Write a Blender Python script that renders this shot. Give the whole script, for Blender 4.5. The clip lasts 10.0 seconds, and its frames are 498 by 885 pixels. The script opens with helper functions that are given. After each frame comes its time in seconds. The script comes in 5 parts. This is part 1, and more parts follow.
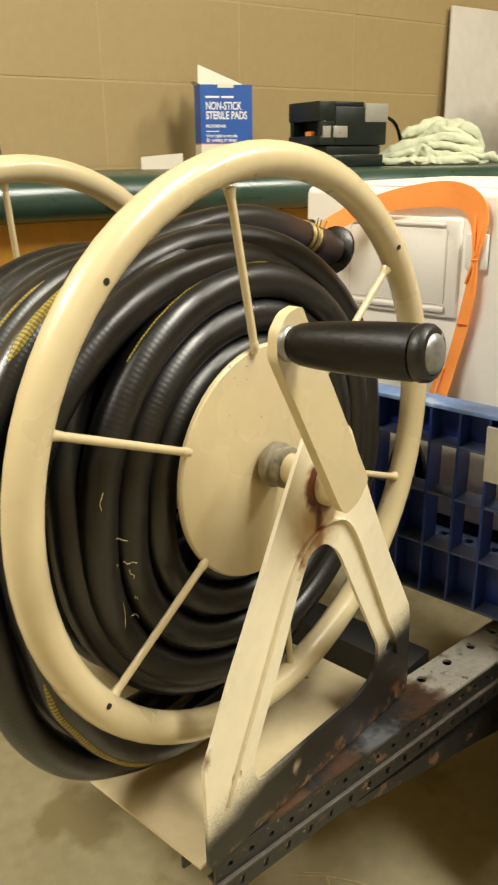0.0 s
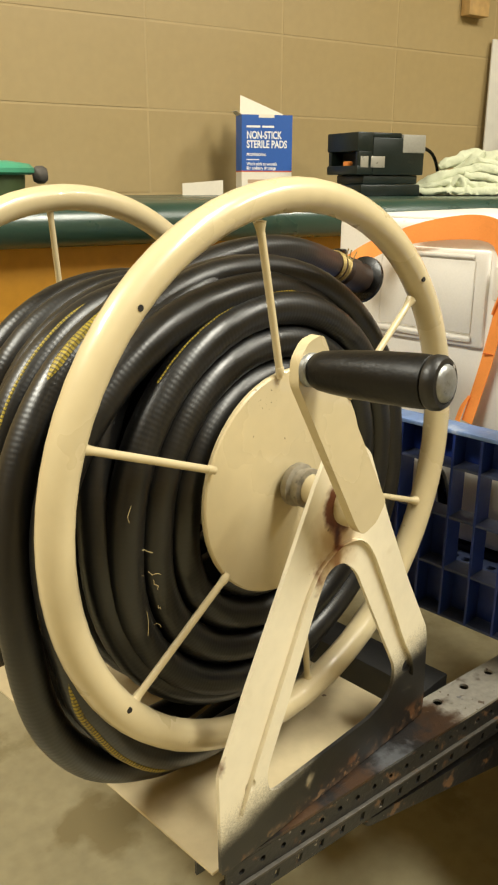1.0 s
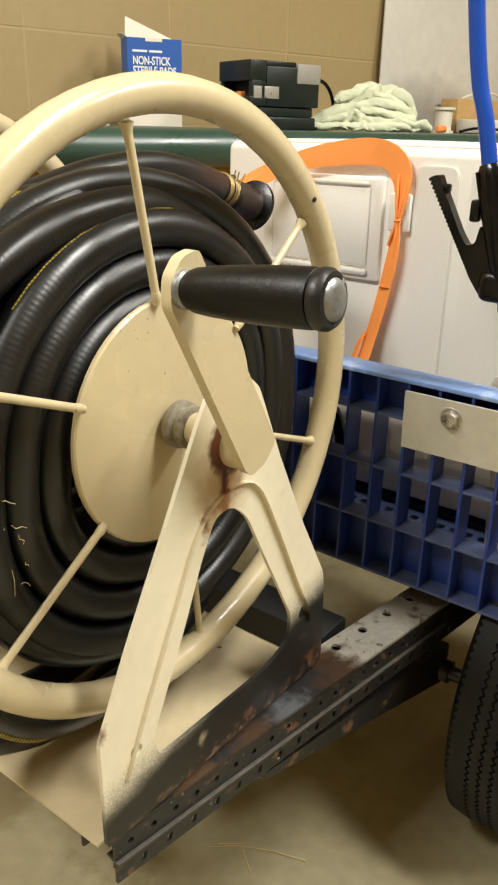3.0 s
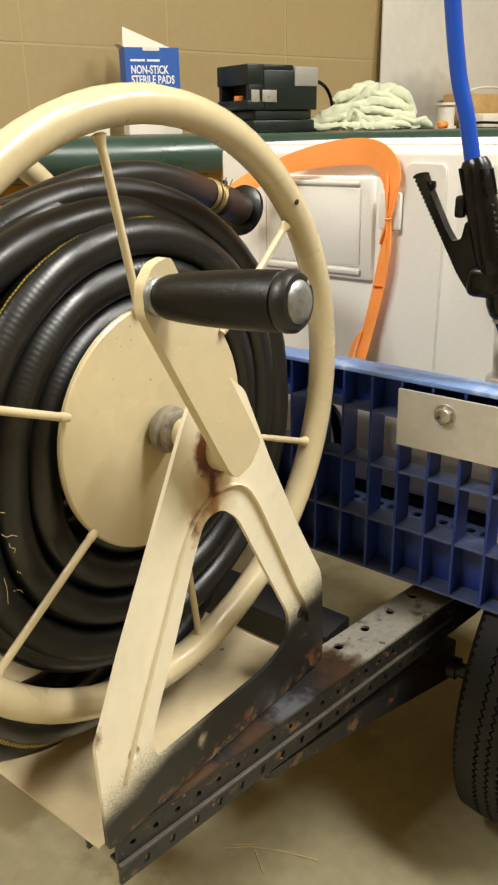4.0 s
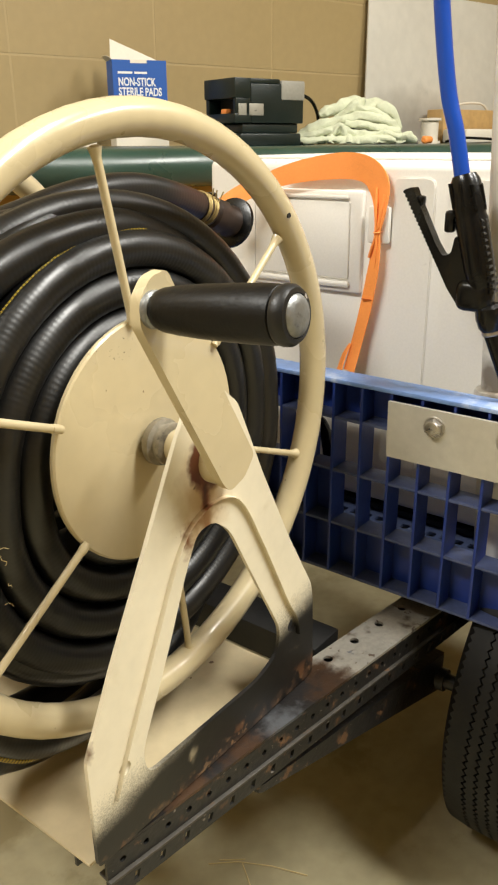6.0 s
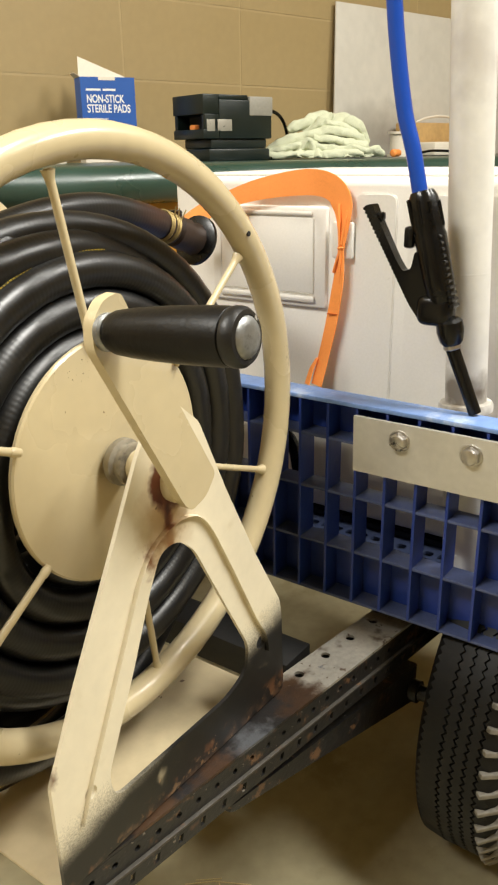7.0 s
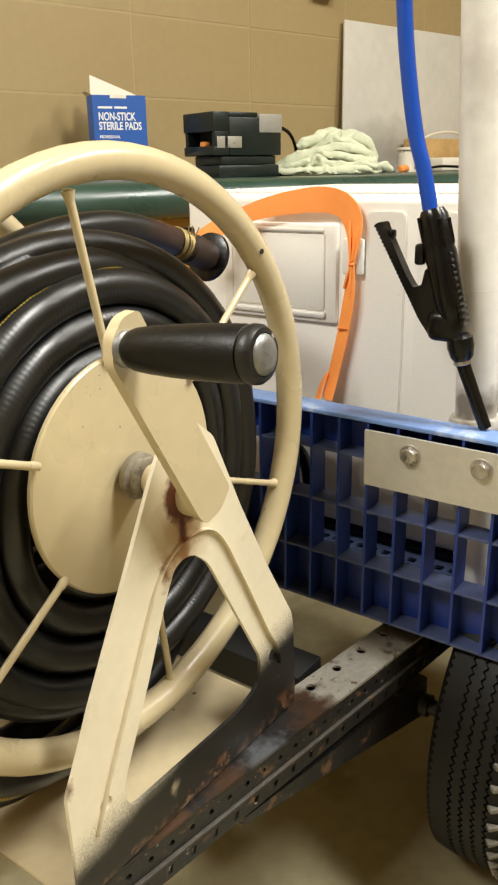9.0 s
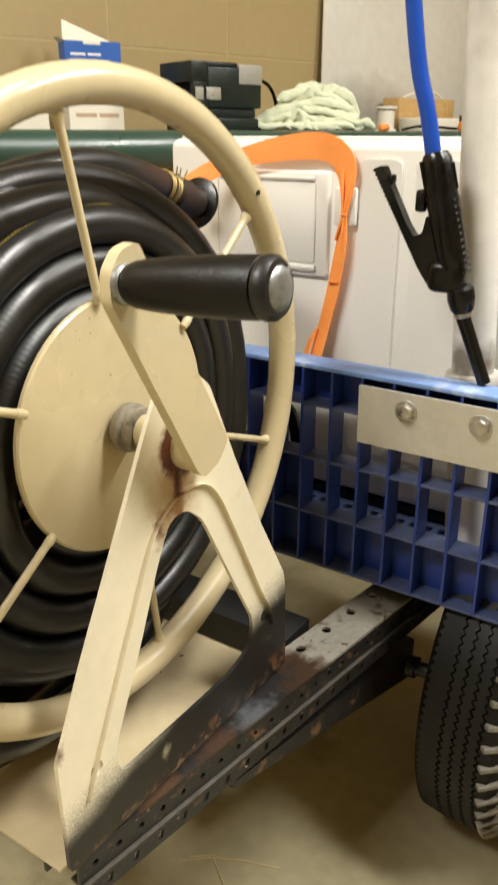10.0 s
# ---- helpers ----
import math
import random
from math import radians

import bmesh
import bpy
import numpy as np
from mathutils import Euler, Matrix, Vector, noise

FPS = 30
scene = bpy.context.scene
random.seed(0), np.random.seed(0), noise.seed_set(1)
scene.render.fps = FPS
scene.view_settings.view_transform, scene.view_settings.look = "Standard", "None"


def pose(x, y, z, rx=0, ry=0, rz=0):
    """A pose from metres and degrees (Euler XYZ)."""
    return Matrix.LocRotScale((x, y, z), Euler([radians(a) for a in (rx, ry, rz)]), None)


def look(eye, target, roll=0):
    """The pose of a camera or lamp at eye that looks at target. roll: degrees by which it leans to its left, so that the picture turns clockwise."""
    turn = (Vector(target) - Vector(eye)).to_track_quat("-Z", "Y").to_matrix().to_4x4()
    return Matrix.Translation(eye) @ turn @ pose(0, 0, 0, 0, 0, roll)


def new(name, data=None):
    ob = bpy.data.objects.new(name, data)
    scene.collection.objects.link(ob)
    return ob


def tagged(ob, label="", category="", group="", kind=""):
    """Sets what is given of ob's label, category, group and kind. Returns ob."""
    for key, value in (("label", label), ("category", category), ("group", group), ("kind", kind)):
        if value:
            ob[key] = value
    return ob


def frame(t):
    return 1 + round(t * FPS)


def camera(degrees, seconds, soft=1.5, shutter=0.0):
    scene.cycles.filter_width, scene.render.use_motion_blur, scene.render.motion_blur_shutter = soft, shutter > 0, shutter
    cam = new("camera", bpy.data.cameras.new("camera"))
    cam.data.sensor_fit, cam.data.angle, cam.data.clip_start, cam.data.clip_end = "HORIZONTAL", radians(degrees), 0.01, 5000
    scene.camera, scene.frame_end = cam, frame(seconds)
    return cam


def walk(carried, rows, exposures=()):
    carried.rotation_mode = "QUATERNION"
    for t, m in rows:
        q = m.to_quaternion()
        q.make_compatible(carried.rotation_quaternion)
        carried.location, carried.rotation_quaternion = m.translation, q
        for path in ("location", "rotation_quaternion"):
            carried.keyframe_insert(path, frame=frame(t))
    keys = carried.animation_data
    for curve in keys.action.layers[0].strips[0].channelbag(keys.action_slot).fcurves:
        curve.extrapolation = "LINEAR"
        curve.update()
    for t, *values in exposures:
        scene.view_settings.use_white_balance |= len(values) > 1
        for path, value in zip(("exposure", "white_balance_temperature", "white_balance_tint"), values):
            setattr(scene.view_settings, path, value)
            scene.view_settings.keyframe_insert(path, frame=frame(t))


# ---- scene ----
cam = camera(35.2, 10.0, soft=2.2, shutter=0.5)
PATH = [
    (0, (-0.0582, -0.0086, 0.83), (0.9947, 1.5468, 0.145), -0.7),
    (0.5, (-0.0661, -0.0225, 0.827), (0.9455, 1.561, 0.143), 1.1),
    (1, (-0.0657, -0.0347, 0.838), (0.9256, 1.5836, 0.205), 0.2),
    (1.5, (-0.0501, -0.0365, 0.831), (0.9586, 1.5609, 0.175), -0.2),
    (2, (-0.0288, -0.0313, 0.817), (1.0643, 1.4906, 0.118), 0.9),
    (2.5, (-0.0243, -0.008, 0.816), (1.1843, 1.4182, 0.104), 2.8),
    (2.7, (-0.0244, -0.0008, 0.809), (1.1684, 1.425, 0.072), 2.5),
    (4, (-0.0062, -0.0222, 0.811), (1.121, 1.4548, 0.07), -1.0),
    (4.5, (-0.0036, -0.0275, 0.82), (1.1452, 1.4461, 0.107), -1.1),
    (5, (-0.0129, -0.0179, 0.813), (1.1463, 1.4442, 0.093), -0.4),
    (6.5, (-0.0087, -0.017, 0.812), (1.173, 1.4339, 0.104), -0.5),
    (7, (0.0002, -0.0252, 0.817), (1.2124, 1.4082, 0.128), -0.9),
    (7.5, (-0.0031, -0.0267, 0.82), (1.2104, 1.4107, 0.141), -0.9),
    (8, (-0.0106, -0.0253, 0.822), (1.1984, 1.4197, 0.153), -0.5),
    (8.5, (-0.0159, -0.0243, 0.82), (1.1925, 1.4272, 0.162), -0.1),
    (9, (-0.0086, -0.0278, 0.821), (1.1978, 1.4261, 0.163), -1.0),
    (9.5, (-0.0095, -0.0273, 0.818), (1.2101, 1.4157, 0.162), -0.6),
    (10, (-0.0098, 0.0052, 0.799), (1.2384, 1.3841, 0.065), 0.2),
]
BALANCE = [(0, 0.0, 6850, 7), (1, 0.0, 6850, 6), (2, 0.0, 6500, 8), (4, 0.02, 6380, 10), (9.5, 0.02, 6380, 10), (10, 0.07, 6380, 10)]   # seconds, stops, kelvin, tint
walk(cam, [(t, look(eye, target, roll)) for t, eye, target, roll in PATH], BALANCE)

# ---- world and light ----
world = bpy.data.worlds.new("world")
scene.world = world
world.use_nodes = True
world.node_tree.nodes["Background"].inputs[0].default_value = (0.9, 0.8, 0.65, 1)
world.node_tree.nodes["Background"].inputs[1].default_value = 0.02


def area_lamp(name, eye, target, sx, sy, watts, colour):
    data = bpy.data.lights.new(name, "AREA")
    data.shape, data.size, data.size_y, data.energy, data.color = "RECTANGLE", sx, sy, watts, colour
    ob = new(name, data)
    ob.matrix_world = look(eye, target)
    return ob


WARM = (1.0, 0.97, 0.885)
area_lamp("ceiling_tube_light_a", (0.95, -0.62, 2.58), (0.95, -0.62, 0), 0.36, 1.2, 80, WARM)
area_lamp("ceiling_tube_light_c", (2.35, -0.62, 2.58), (2.35, -0.62, 0), 0.36, 1.2, 66, WARM)
area_lamp("ceiling_tube_light_b", (-1.25, 0.75, 2.58), (-1.25, 0.75, 0), 0.4, 1.2, 84, WARM)

# ---- materials ----


def mat(name, colour, rough=0.5, metal=0.0, vary=0.12, scale=6.0, grain=60.0, bump=0.15, second=None, amount=0.0, patch=3.0, edge=0.12, coat=0.0, depth=0.002):
    """Paint, plastic, metal: base colour with broad and fine variation, patches of a second colour and fine relief."""
    m = bpy.data.materials.new(name)
    m.use_nodes = True
    nt = m.node_tree
    b = nt.nodes["Principled BSDF"]
    tc = nt.nodes.new("ShaderNodeTexCoord")
    n1 = nt.nodes.new("ShaderNodeTexNoise")
    n1.inputs["Scale"].default_value, n1.inputs["Detail"].default_value = scale, 4
    n2 = nt.nodes.new("ShaderNodeTexNoise")
    n2.inputs["Scale"].default_value, n2.inputs["Detail"].default_value = grain, 3
    for n in (n1, n2):
        nt.links.new(tc.outputs["Object"], n.inputs["Vector"])
    add = nt.nodes.new("ShaderNodeMath")
    add.operation = "ADD"
    nt.links.new(n1.outputs[0], add.inputs[0])
    nt.links.new(n2.outputs[0], add.inputs[1])
    rmp = nt.nodes.new("ShaderNodeMapRange")
    rmp.inputs[1].default_value, rmp.inputs[2].default_value = 0.6, 1.4
    rmp.inputs[3].default_value, rmp.inputs[4].default_value = 1 - vary, 1 + vary
    nt.links.new(add.outputs[0], rmp.inputs[0])
    mul = nt.nodes.new("ShaderNodeVectorMath")
    mul.operation = "SCALE"
    mul.inputs[0].default_value = colour
    nt.links.new(rmp.outputs[0], mul.inputs["Scale"])
    out = mul.outputs[0]
    if second:
        n3 = nt.nodes.new("ShaderNodeTexNoise")
        n3.inputs["Scale"].default_value, n3.inputs["Detail"].default_value = patch, 8
        n3.inputs["Roughness"].default_value = 0.65
        nt.links.new(tc.outputs["Object"], n3.inputs["Vector"])
        sel = nt.nodes.new("ShaderNodeMapRange")
        cut = 0.68 - 0.36 * amount
        sel.interpolation_type = "SMOOTHSTEP"
        sel.inputs[1].default_value, sel.inputs[2].default_value = cut, cut + edge
        nt.links.new(n3.outputs[0], sel.inputs[0])
        mix = nt.nodes.new("ShaderNodeMix")
        mix.data_type = "RGBA"
        nt.links.new(sel.outputs[0], mix.inputs[0])
        nt.links.new(out, mix.inputs[6])
        mix.inputs[7].default_value = (*second, 1)
        out = mix.outputs[2]
    nt.links.new(out, b.inputs["Base Color"])
    rr = nt.nodes.new("ShaderNodeMapRange")
    rr.interpolation_type = "SMOOTHSTEP"
    rr.inputs[1].default_value, rr.inputs[2].default_value = 0.2, 0.8
    rr.inputs[3].default_value, rr.inputs[4].default_value = max(0.03, rough - 0.07), min(1, rough + 0.1)
    nt.links.new(n1.outputs[0], rr.inputs[0])
    nt.links.new(rr.outputs[0], b.inputs["Roughness"])
    b.inputs["Metallic"].default_value = metal
    b.inputs["Coat Weight"].default_value = coat
    if bump:
        bp = nt.nodes.new("ShaderNodeBump")
        bp.inputs["Strength"].default_value, bp.inputs["Distance"].default_value = bump, depth
        nt.links.new(n2.outputs[0], bp.inputs["Height"])
        nt.links.new(bp.outputs[0], b.inputs["Normal"])
    return m


def shift_paint(m, colour, build):
    """Lay a second paint over material m where the mask made by build(nt, coordinates) is 1."""
    nt = m.node_tree
    b = nt.nodes["Principled BSDF"]
    old = b.inputs["Base Color"].links[0].from_socket
    tc = nt.nodes.new("ShaderNodeTexCoord")
    mask = build(nt, tc.outputs["Object"])
    mix = nt.nodes.new("ShaderNodeMix")
    mix.data_type = "RGBA"
    nt.links.new(mask, mix.inputs[0])
    nt.links.new(old, mix.inputs[6])
    mix.inputs[7].default_value = (*colour, 1)
    nt.links.new(mix.outputs[2], b.inputs["Base Color"])
    return m


def mask_plane(direction, start, end, wobble, scale):
    """A mask that rises from 0 to 1 along a direction, with a ragged edge."""
    def build(nt, co):
        dot = nt.nodes.new("ShaderNodeVectorMath")
        dot.operation = "DOT_PRODUCT"
        dot.inputs[1].default_value = direction
        nt.links.new(co, dot.inputs[0])
        nz = nt.nodes.new("ShaderNodeTexNoise")
        nz.inputs["Scale"].default_value, nz.inputs["Detail"].default_value = scale, 6
        nt.links.new(co, nz.inputs["Vector"])
        ma = nt.nodes.new("ShaderNodeMath")
        ma.operation = "MULTIPLY_ADD"
        nt.links.new(nz.outputs[0], ma.inputs[0])
        ma.inputs[1].default_value = wobble
        nt.links.new(dot.outputs["Value"], ma.inputs[2])
        mr = nt.nodes.new("ShaderNodeMapRange")
        mr.inputs[1].default_value, mr.inputs[2].default_value = start + wobble / 2, end + wobble / 2
        nt.links.new(ma.outputs[0], mr.inputs[0])
        return mr.outputs[0]
    return build


def mask_spot(centre, stretch, inner, outer, wobble, scale):
    """A ragged spot round a place, stretched along the axes."""
    def build(nt, co):
        sub = nt.nodes.new("ShaderNodeVectorMath")
        sub.operation = "SUBTRACT"
        sub.inputs[1].default_value = centre
        nt.links.new(co, sub.inputs[0])
        sc = nt.nodes.new("ShaderNodeVectorMath")
        sc.operation = "MULTIPLY"
        sc.inputs[1].default_value = stretch
        nt.links.new(sub.outputs[0], sc.inputs[0])
        ln = nt.nodes.new("ShaderNodeVectorMath")
        ln.operation = "LENGTH"
        nt.links.new(sc.outputs[0], ln.inputs[0])
        nz = nt.nodes.new("ShaderNodeTexNoise")
        nz.inputs["Scale"].default_value, nz.inputs["Detail"].default_value = scale, 6
        nt.links.new(co, nz.inputs["Vector"])
        ma = nt.nodes.new("ShaderNodeMath")
        ma.operation = "MULTIPLY_ADD"
        nt.links.new(nz.outputs[0], ma.inputs[0])
        ma.inputs[1].default_value = wobble
        nt.links.new(ln.outputs["Value"], ma.inputs[2])
        mr = nt.nodes.new("ShaderNodeMapRange")
        mr.inputs[1].default_value, mr.inputs[2].default_value = outer + wobble / 2, inner + wobble / 2
        nt.links.new(ma.outputs[0], mr.inputs[0])
        return mr.outputs[0]
    return build


M_WALL = mat("tan_wall_paint", (0.40, 0.298, 0.142), 0.42, vary=0.05, scale=2.5, grain=45, bump=0.05, depth=0.0015, second=(0.355, 0.255, 0.115), amount=0.3, patch=1.6, edge=0.4)
M_MORTAR = mat("painted_mortar", (0.45, 0.34, 0.17), 0.5, vary=0.06, scale=4, grain=60, bump=0.05)
M_CEIL = mat("ceiling_paint", (0.72, 0.66, 0.54), 0.8, scale=2, grain=80)
M_FLOOR = mat("sealed_concrete", (0.345, 0.305, 0.190), 0.38, vary=0.16, scale=5, grain=45, bump=0.12, second=(0.265, 0.23, 0.13), amount=0.36, patch=5.5, edge=0.1)
M_CREAM = mat("cream_enamel", (0.60, 0.505, 0.31), 0.28, vary=0.05, scale=9, grain=70, bump=0.05, coat=0.35)
M_PLATE = mat("cream_plate_paint", (0.58, 0.48, 0.30), 0.4, vary=0.09, scale=12, grain=80, bump=0.08, second=(0.48, 0.37, 0.20), amount=0.3, patch=9, edge=0.3)
M_STAND = mat("cream_stand_paint", (0.76, 0.69, 0.52), 0.4, vary=0.06, scale=9, grain=80, bump=0.08)
M_BLACKSTEEL = mat("black_painted_steel", (0.014, 0.013, 0.012), 0.45, vary=0.3, scale=14, grain=140, bump=0.35, second=(0.13, 0.07, 0.035), amount=0.26, patch=42, edge=0.08)
M_RAILTOP = mat("worn_galvanised_rail", (0.46, 0.43, 0.37), 0.42, metal=0.45, vary=0.2, scale=18, grain=160, bump=0.45, second=(0.13, 0.075, 0.04), amount=0.26, patch=17, edge=0.25)
M_RUBBER = mat("tyre_rubber", (0.0058, 0.0055, 0.0052), 0.58, vary=0.3, scale=15, grain=160, bump=0.2, second=(0.015, 0.0135, 0.0115), amount=0.3, patch=25, edge=0.25)
# near-black that stands in for the shade inside holes and gaps
M_DARK = mat("void_shade_black", (0.012, 0.011, 0.010), 0.7, bump=0.0)
M_BLUE = mat("blue_plastic", (0.014, 0.038, 0.225), 0.40, vary=0.15, scale=12, grain=90, bump=0.15, second=(0.05, 0.085, 0.26), amount=0.25, patch=26, edge=0.25)
M_BLUEDUST = mat("dusty_blue_plastic", (0.060, 0.080, 0.175), 0.55, vary=0.2, scale=25, grain=140, bump=0.2, second=(0.10, 0.10, 0.13), amount=0.4, patch=30, edge=0.25)
M_COLLAR = mat("painted_grey_collar", (0.30, 0.27, 0.21), 0.45, metal=0.3, vary=0.25, scale=50, grain=200, bump=0.25, second=(0.05, 0.042, 0.034), amount=0.42, patch=60, edge=0.2)
M_ZINC = mat("dull_zinc", (0.27, 0.275, 0.27), 0.42, metal=0.75, vary=0.25, scale=60, grain=220, bump=0.25, second=(0.12, 0.11, 0.10), amount=0.3, patch=90, edge=0.15)
M_DECK = mat("grimy_blue_deck", (0.012, 0.022, 0.062), 0.8, vary=0.2, scale=25, grain=140, bump=0.2, second=(0.06, 0.075, 0.12), amount=0.3, patch=18, edge=0.2)
M_LUG = mat("dusty_lug_rubber", (0.19, 0.175, 0.145), 0.7, vary=0.3, scale=40, grain=200, bump=0.2)
M_LIP = mat("rubbed_black_steel", (0.07, 0.062, 0.052), 0.45, metal=0.3, vary=0.3, scale=30, grain=150, bump=0.3, second=(0.16, 0.085, 0.04), amount=0.3, patch=40, edge=0.1)
M_BLUETOP = mat("scuffed_blue_plastic", (0.16, 0.27, 0.56), 0.42, vary=0.15, scale=20, grain=120, bump=0.25, second=(0.42, 0.5, 0.66), amount=0.45, patch=22, edge=0.2)
M_COOLER = mat("white_textured_plastic", (0.82, 0.795, 0.74), 0.42, vary=0.04, scale=5, grain=330, bump=0.12, depth=0.0010, second=(0.60, 0.55, 0.48), amount=0.18, patch=6, edge=0.35)
M_ORANGE = mat("orange_webbing", (1.0, 0.34, 0.075), 0.55, vary=0.08, scale=20, grain=420, bump=0.2, depth=0.0004)
M_ALU = mat("brushed_aluminium", (0.60, 0.58, 0.52), 0.36, metal=0.45, vary=0.08, scale=10, grain=120, bump=0.08)
M_STEEL = mat("zinc_bolt_steel", (0.52, 0.50, 0.47), 0.32, metal=0.95, vary=0.2, scale=40, grain=220, bump=0.2)
M_PIPE = mat("weathered_white_pipe", (0.72, 0.70, 0.64), 0.45, vary=0.10, scale=5, grain=60, bump=0.1, second=(0.62, 0.59, 0.54), amount=0.28, patch=6, edge=0.4)
M_BLACKPL = mat("black_gloss_plastic", (0.0035, 0.0035, 0.0035), 0.22, vary=0.2, scale=20, grain=150, bump=0.08)
M_GRIP = mat("black_knob_plastic", (0.0040, 0.0037, 0.0035), 0.42, vary=0.2, scale=20, grain=260, bump=0.15)
M_CHIPPED = mat("chipped_black_ring", (0.008, 0.0078, 0.0075), 0.38, vary=0.2, scale=20, grain=260, bump=0.15, second=(0.34, 0.32, 0.29), amount=0.14, patch=60, edge=0.03)
M_BLUEHOSE = mat("blue_air_hose_plastic", (0.007, 0.062, 0.40), 0.32, vary=0.06, bump=0.03)
M_VINYL = mat("dark_green_vinyl", (0.020, 0.055, 0.040), 0.30, vary=0.15, scale=8, grain=300, bump=0.18, depth=0.0008)
M_OAK = mat("golden_oak_veneer", (0.56, 0.275, 0.035), 0.42, vary=0.14, scale=7, grain=50, bump=0.08)
M_PINE = mat("pine_wood", (0.52, 0.33, 0.13), 0.55, vary=0.18, scale=10, grain=60, bump=0.15)
M_BOXBLUE = mat("printed_blue_card", (0.020, 0.10, 0.40), 0.45, vary=0.05, scale=10, grain=150, bump=0.05)
M_CARD = mat("white_card", (0.78, 0.72, 0.60), 0.6, vary=0.04, scale=10, grain=150, bump=0.05)
M_PRINT = mat("white_print", (0.80, 0.80, 0.80), 0.5, vary=0.02, bump=0)
M_TANPRINT = mat("tan_print", (0.50, 0.34, 0.22), 0.5, vary=0.02, bump=0)
M_REDPRINT = mat("red_print", (0.55, 0.12, 0.06), 0.5, vary=0.02, bump=0)
M_MACHINE = mat("dark_green_black_enamel", (0.006, 0.0125, 0.0105), 0.36, vary=0.2, scale=14, grain=200, bump=0.2)
M_COVER = mat("worn_grey_cover", (0.30, 0.285, 0.24), 0.5, vary=0.12, scale=15, grain=150, bump=0.15)
M_LABEL = mat("worn_silver_label", (0.42, 0.40, 0.34), 0.4, metal=0.4, vary=0.1, second=(0.05, 0.05, 0.045), amount=0.3, patch=45, edge=0.06)
M_TOWEL = mat("pale_green_terry", (0.62, 0.65, 0.47), 0.95, vary=0.12, scale=18, grain=420, bump=0.7, depth=0.0025, second=(0.70, 0.71, 0.60), amount=0.35, patch=12, edge=0.3)
M_BOARD = mat("stained_white_board", (0.62, 0.59, 0.52), 0.5, vary=0.07, scale=4, grain=30, bump=0.06, second=(0.40, 0.385, 0.345), amount=0.36, patch=5, edge=0.3)
M_MINT = mat("mint_green_plastic", (0.07, 0.36, 0.22), 0.35, vary=0.06, bump=0.03)
M_BRASS = mat("wire_brass", (0.36, 0.27, 0.11), 0.5, metal=0.6, vary=0.2, scale=40, grain=200, bump=0.2)
M_RUSTFIT = mat("rusty_dark_coupling", (0.045, 0.028, 0.02), 0.5, metal=0.3, vary=0.3, second=(0.12, 0.05, 0.02), amount=0.3, patch=30)
M_STRAW = mat("dry_straw", (0.62, 0.50, 0.26), 0.8, vary=0.1, bump=0)

# stand: black overspray on the foot, rust at the pivot
shift_paint(M_STAND, (0.022, 0.019, 0.017), mask_plane((0.2, 0, -1.0), -0.084, -0.040, 0.055, 900))
shift_paint(M_STAND, (0.009, 0.008, 0.007), mask_plane((0.2, 0, -1.0), -0.066, -0.046, 0.020, 45))
shift_paint(M_STAND, (0.50, 0.36, 0.20), mask_spot((-0.008, -0.158, 0.250), (1.0, 0.1, 0.7), 0.010, 0.036, 0.03, 70))
shift_paint(M_STAND, (0.10, 0.028, 0.010), mask_spot((-0.001, -0.158, 0.279), (1.0, 0.1, 0.95), 0.0195, 0.0255, 0.012, 120))
shift_paint(M_STAND, (0.22, 0.075, 0.022), mask_spot((-0.006, -0.158, 0.245), (2.3, 0.1, 0.42), 0.004, 0.015, 0.022, 95))
shift_paint(M_STAND, (0.075, 0.026, 0.012), mask_spot((-0.006, -0.158, 0.256), (2.6, 0.1, 0.8), 0.003, 0.012, 0.016, 140))
shift_paint(M_STAND, (0.20, 0.085, 0.03), mask_spot((-0.028, -0.158, 0.222), (1.2, 0.1, 0.7), 0.001, 0.010, 0.02, 150))
shift_paint(M_STAND, (0.13, 0.06, 0.028), mask_spot((-0.135, -0.158, 0.106), (1.8, 0.1, 0.7), 0.001, 0.008, 0.012, 160))
shift_paint(M_STAND, (0.30, 0.17, 0.07), mask_spot((-0.010, -0.158, 0.233), (0.8, 0.1, 1.6), 0.002, 0.016, 0.034, 110))
shift_paint(M_RAILTOP, (0.090, 0.050, 0.027), mask_plane((-1, 0, 0), 0.315, 0.337, 0.07, 60))
RAIL_BLACK = mask_plane((-1, 0, 0), 0.338, 0.365, 0.06, 40)


def mask_chips(scale, cut, edge=0.02):
    """Scattered chips and scratches."""
    def build(nt, co):
        nz = nt.nodes.new("ShaderNodeTexNoise")
        nz.inputs["Scale"].default_value, nz.inputs["Detail"].default_value = scale, 3
        nt.links.new(co, nz.inputs["Vector"])
        mr = nt.nodes.new("ShaderNodeMapRange")
        mr.interpolation_type = "SMOOTHSTEP"
        mr.inputs[1].default_value, mr.inputs[2].default_value = cut, cut + edge
        nt.links.new(nz.outputs[0], mr.inputs[0])
        return mr.outputs[0]
    return build


def both(first, second):
    """Where two masks meet."""
    def build(nt, co):
        ma = nt.nodes.new("ShaderNodeMath")
        ma.operation = "MULTIPLY"
        nt.links.new(first(nt, co), ma.inputs[0])
        nt.links.new(second(nt, co), ma.inputs[1])
        return ma.outputs[0]
    return build


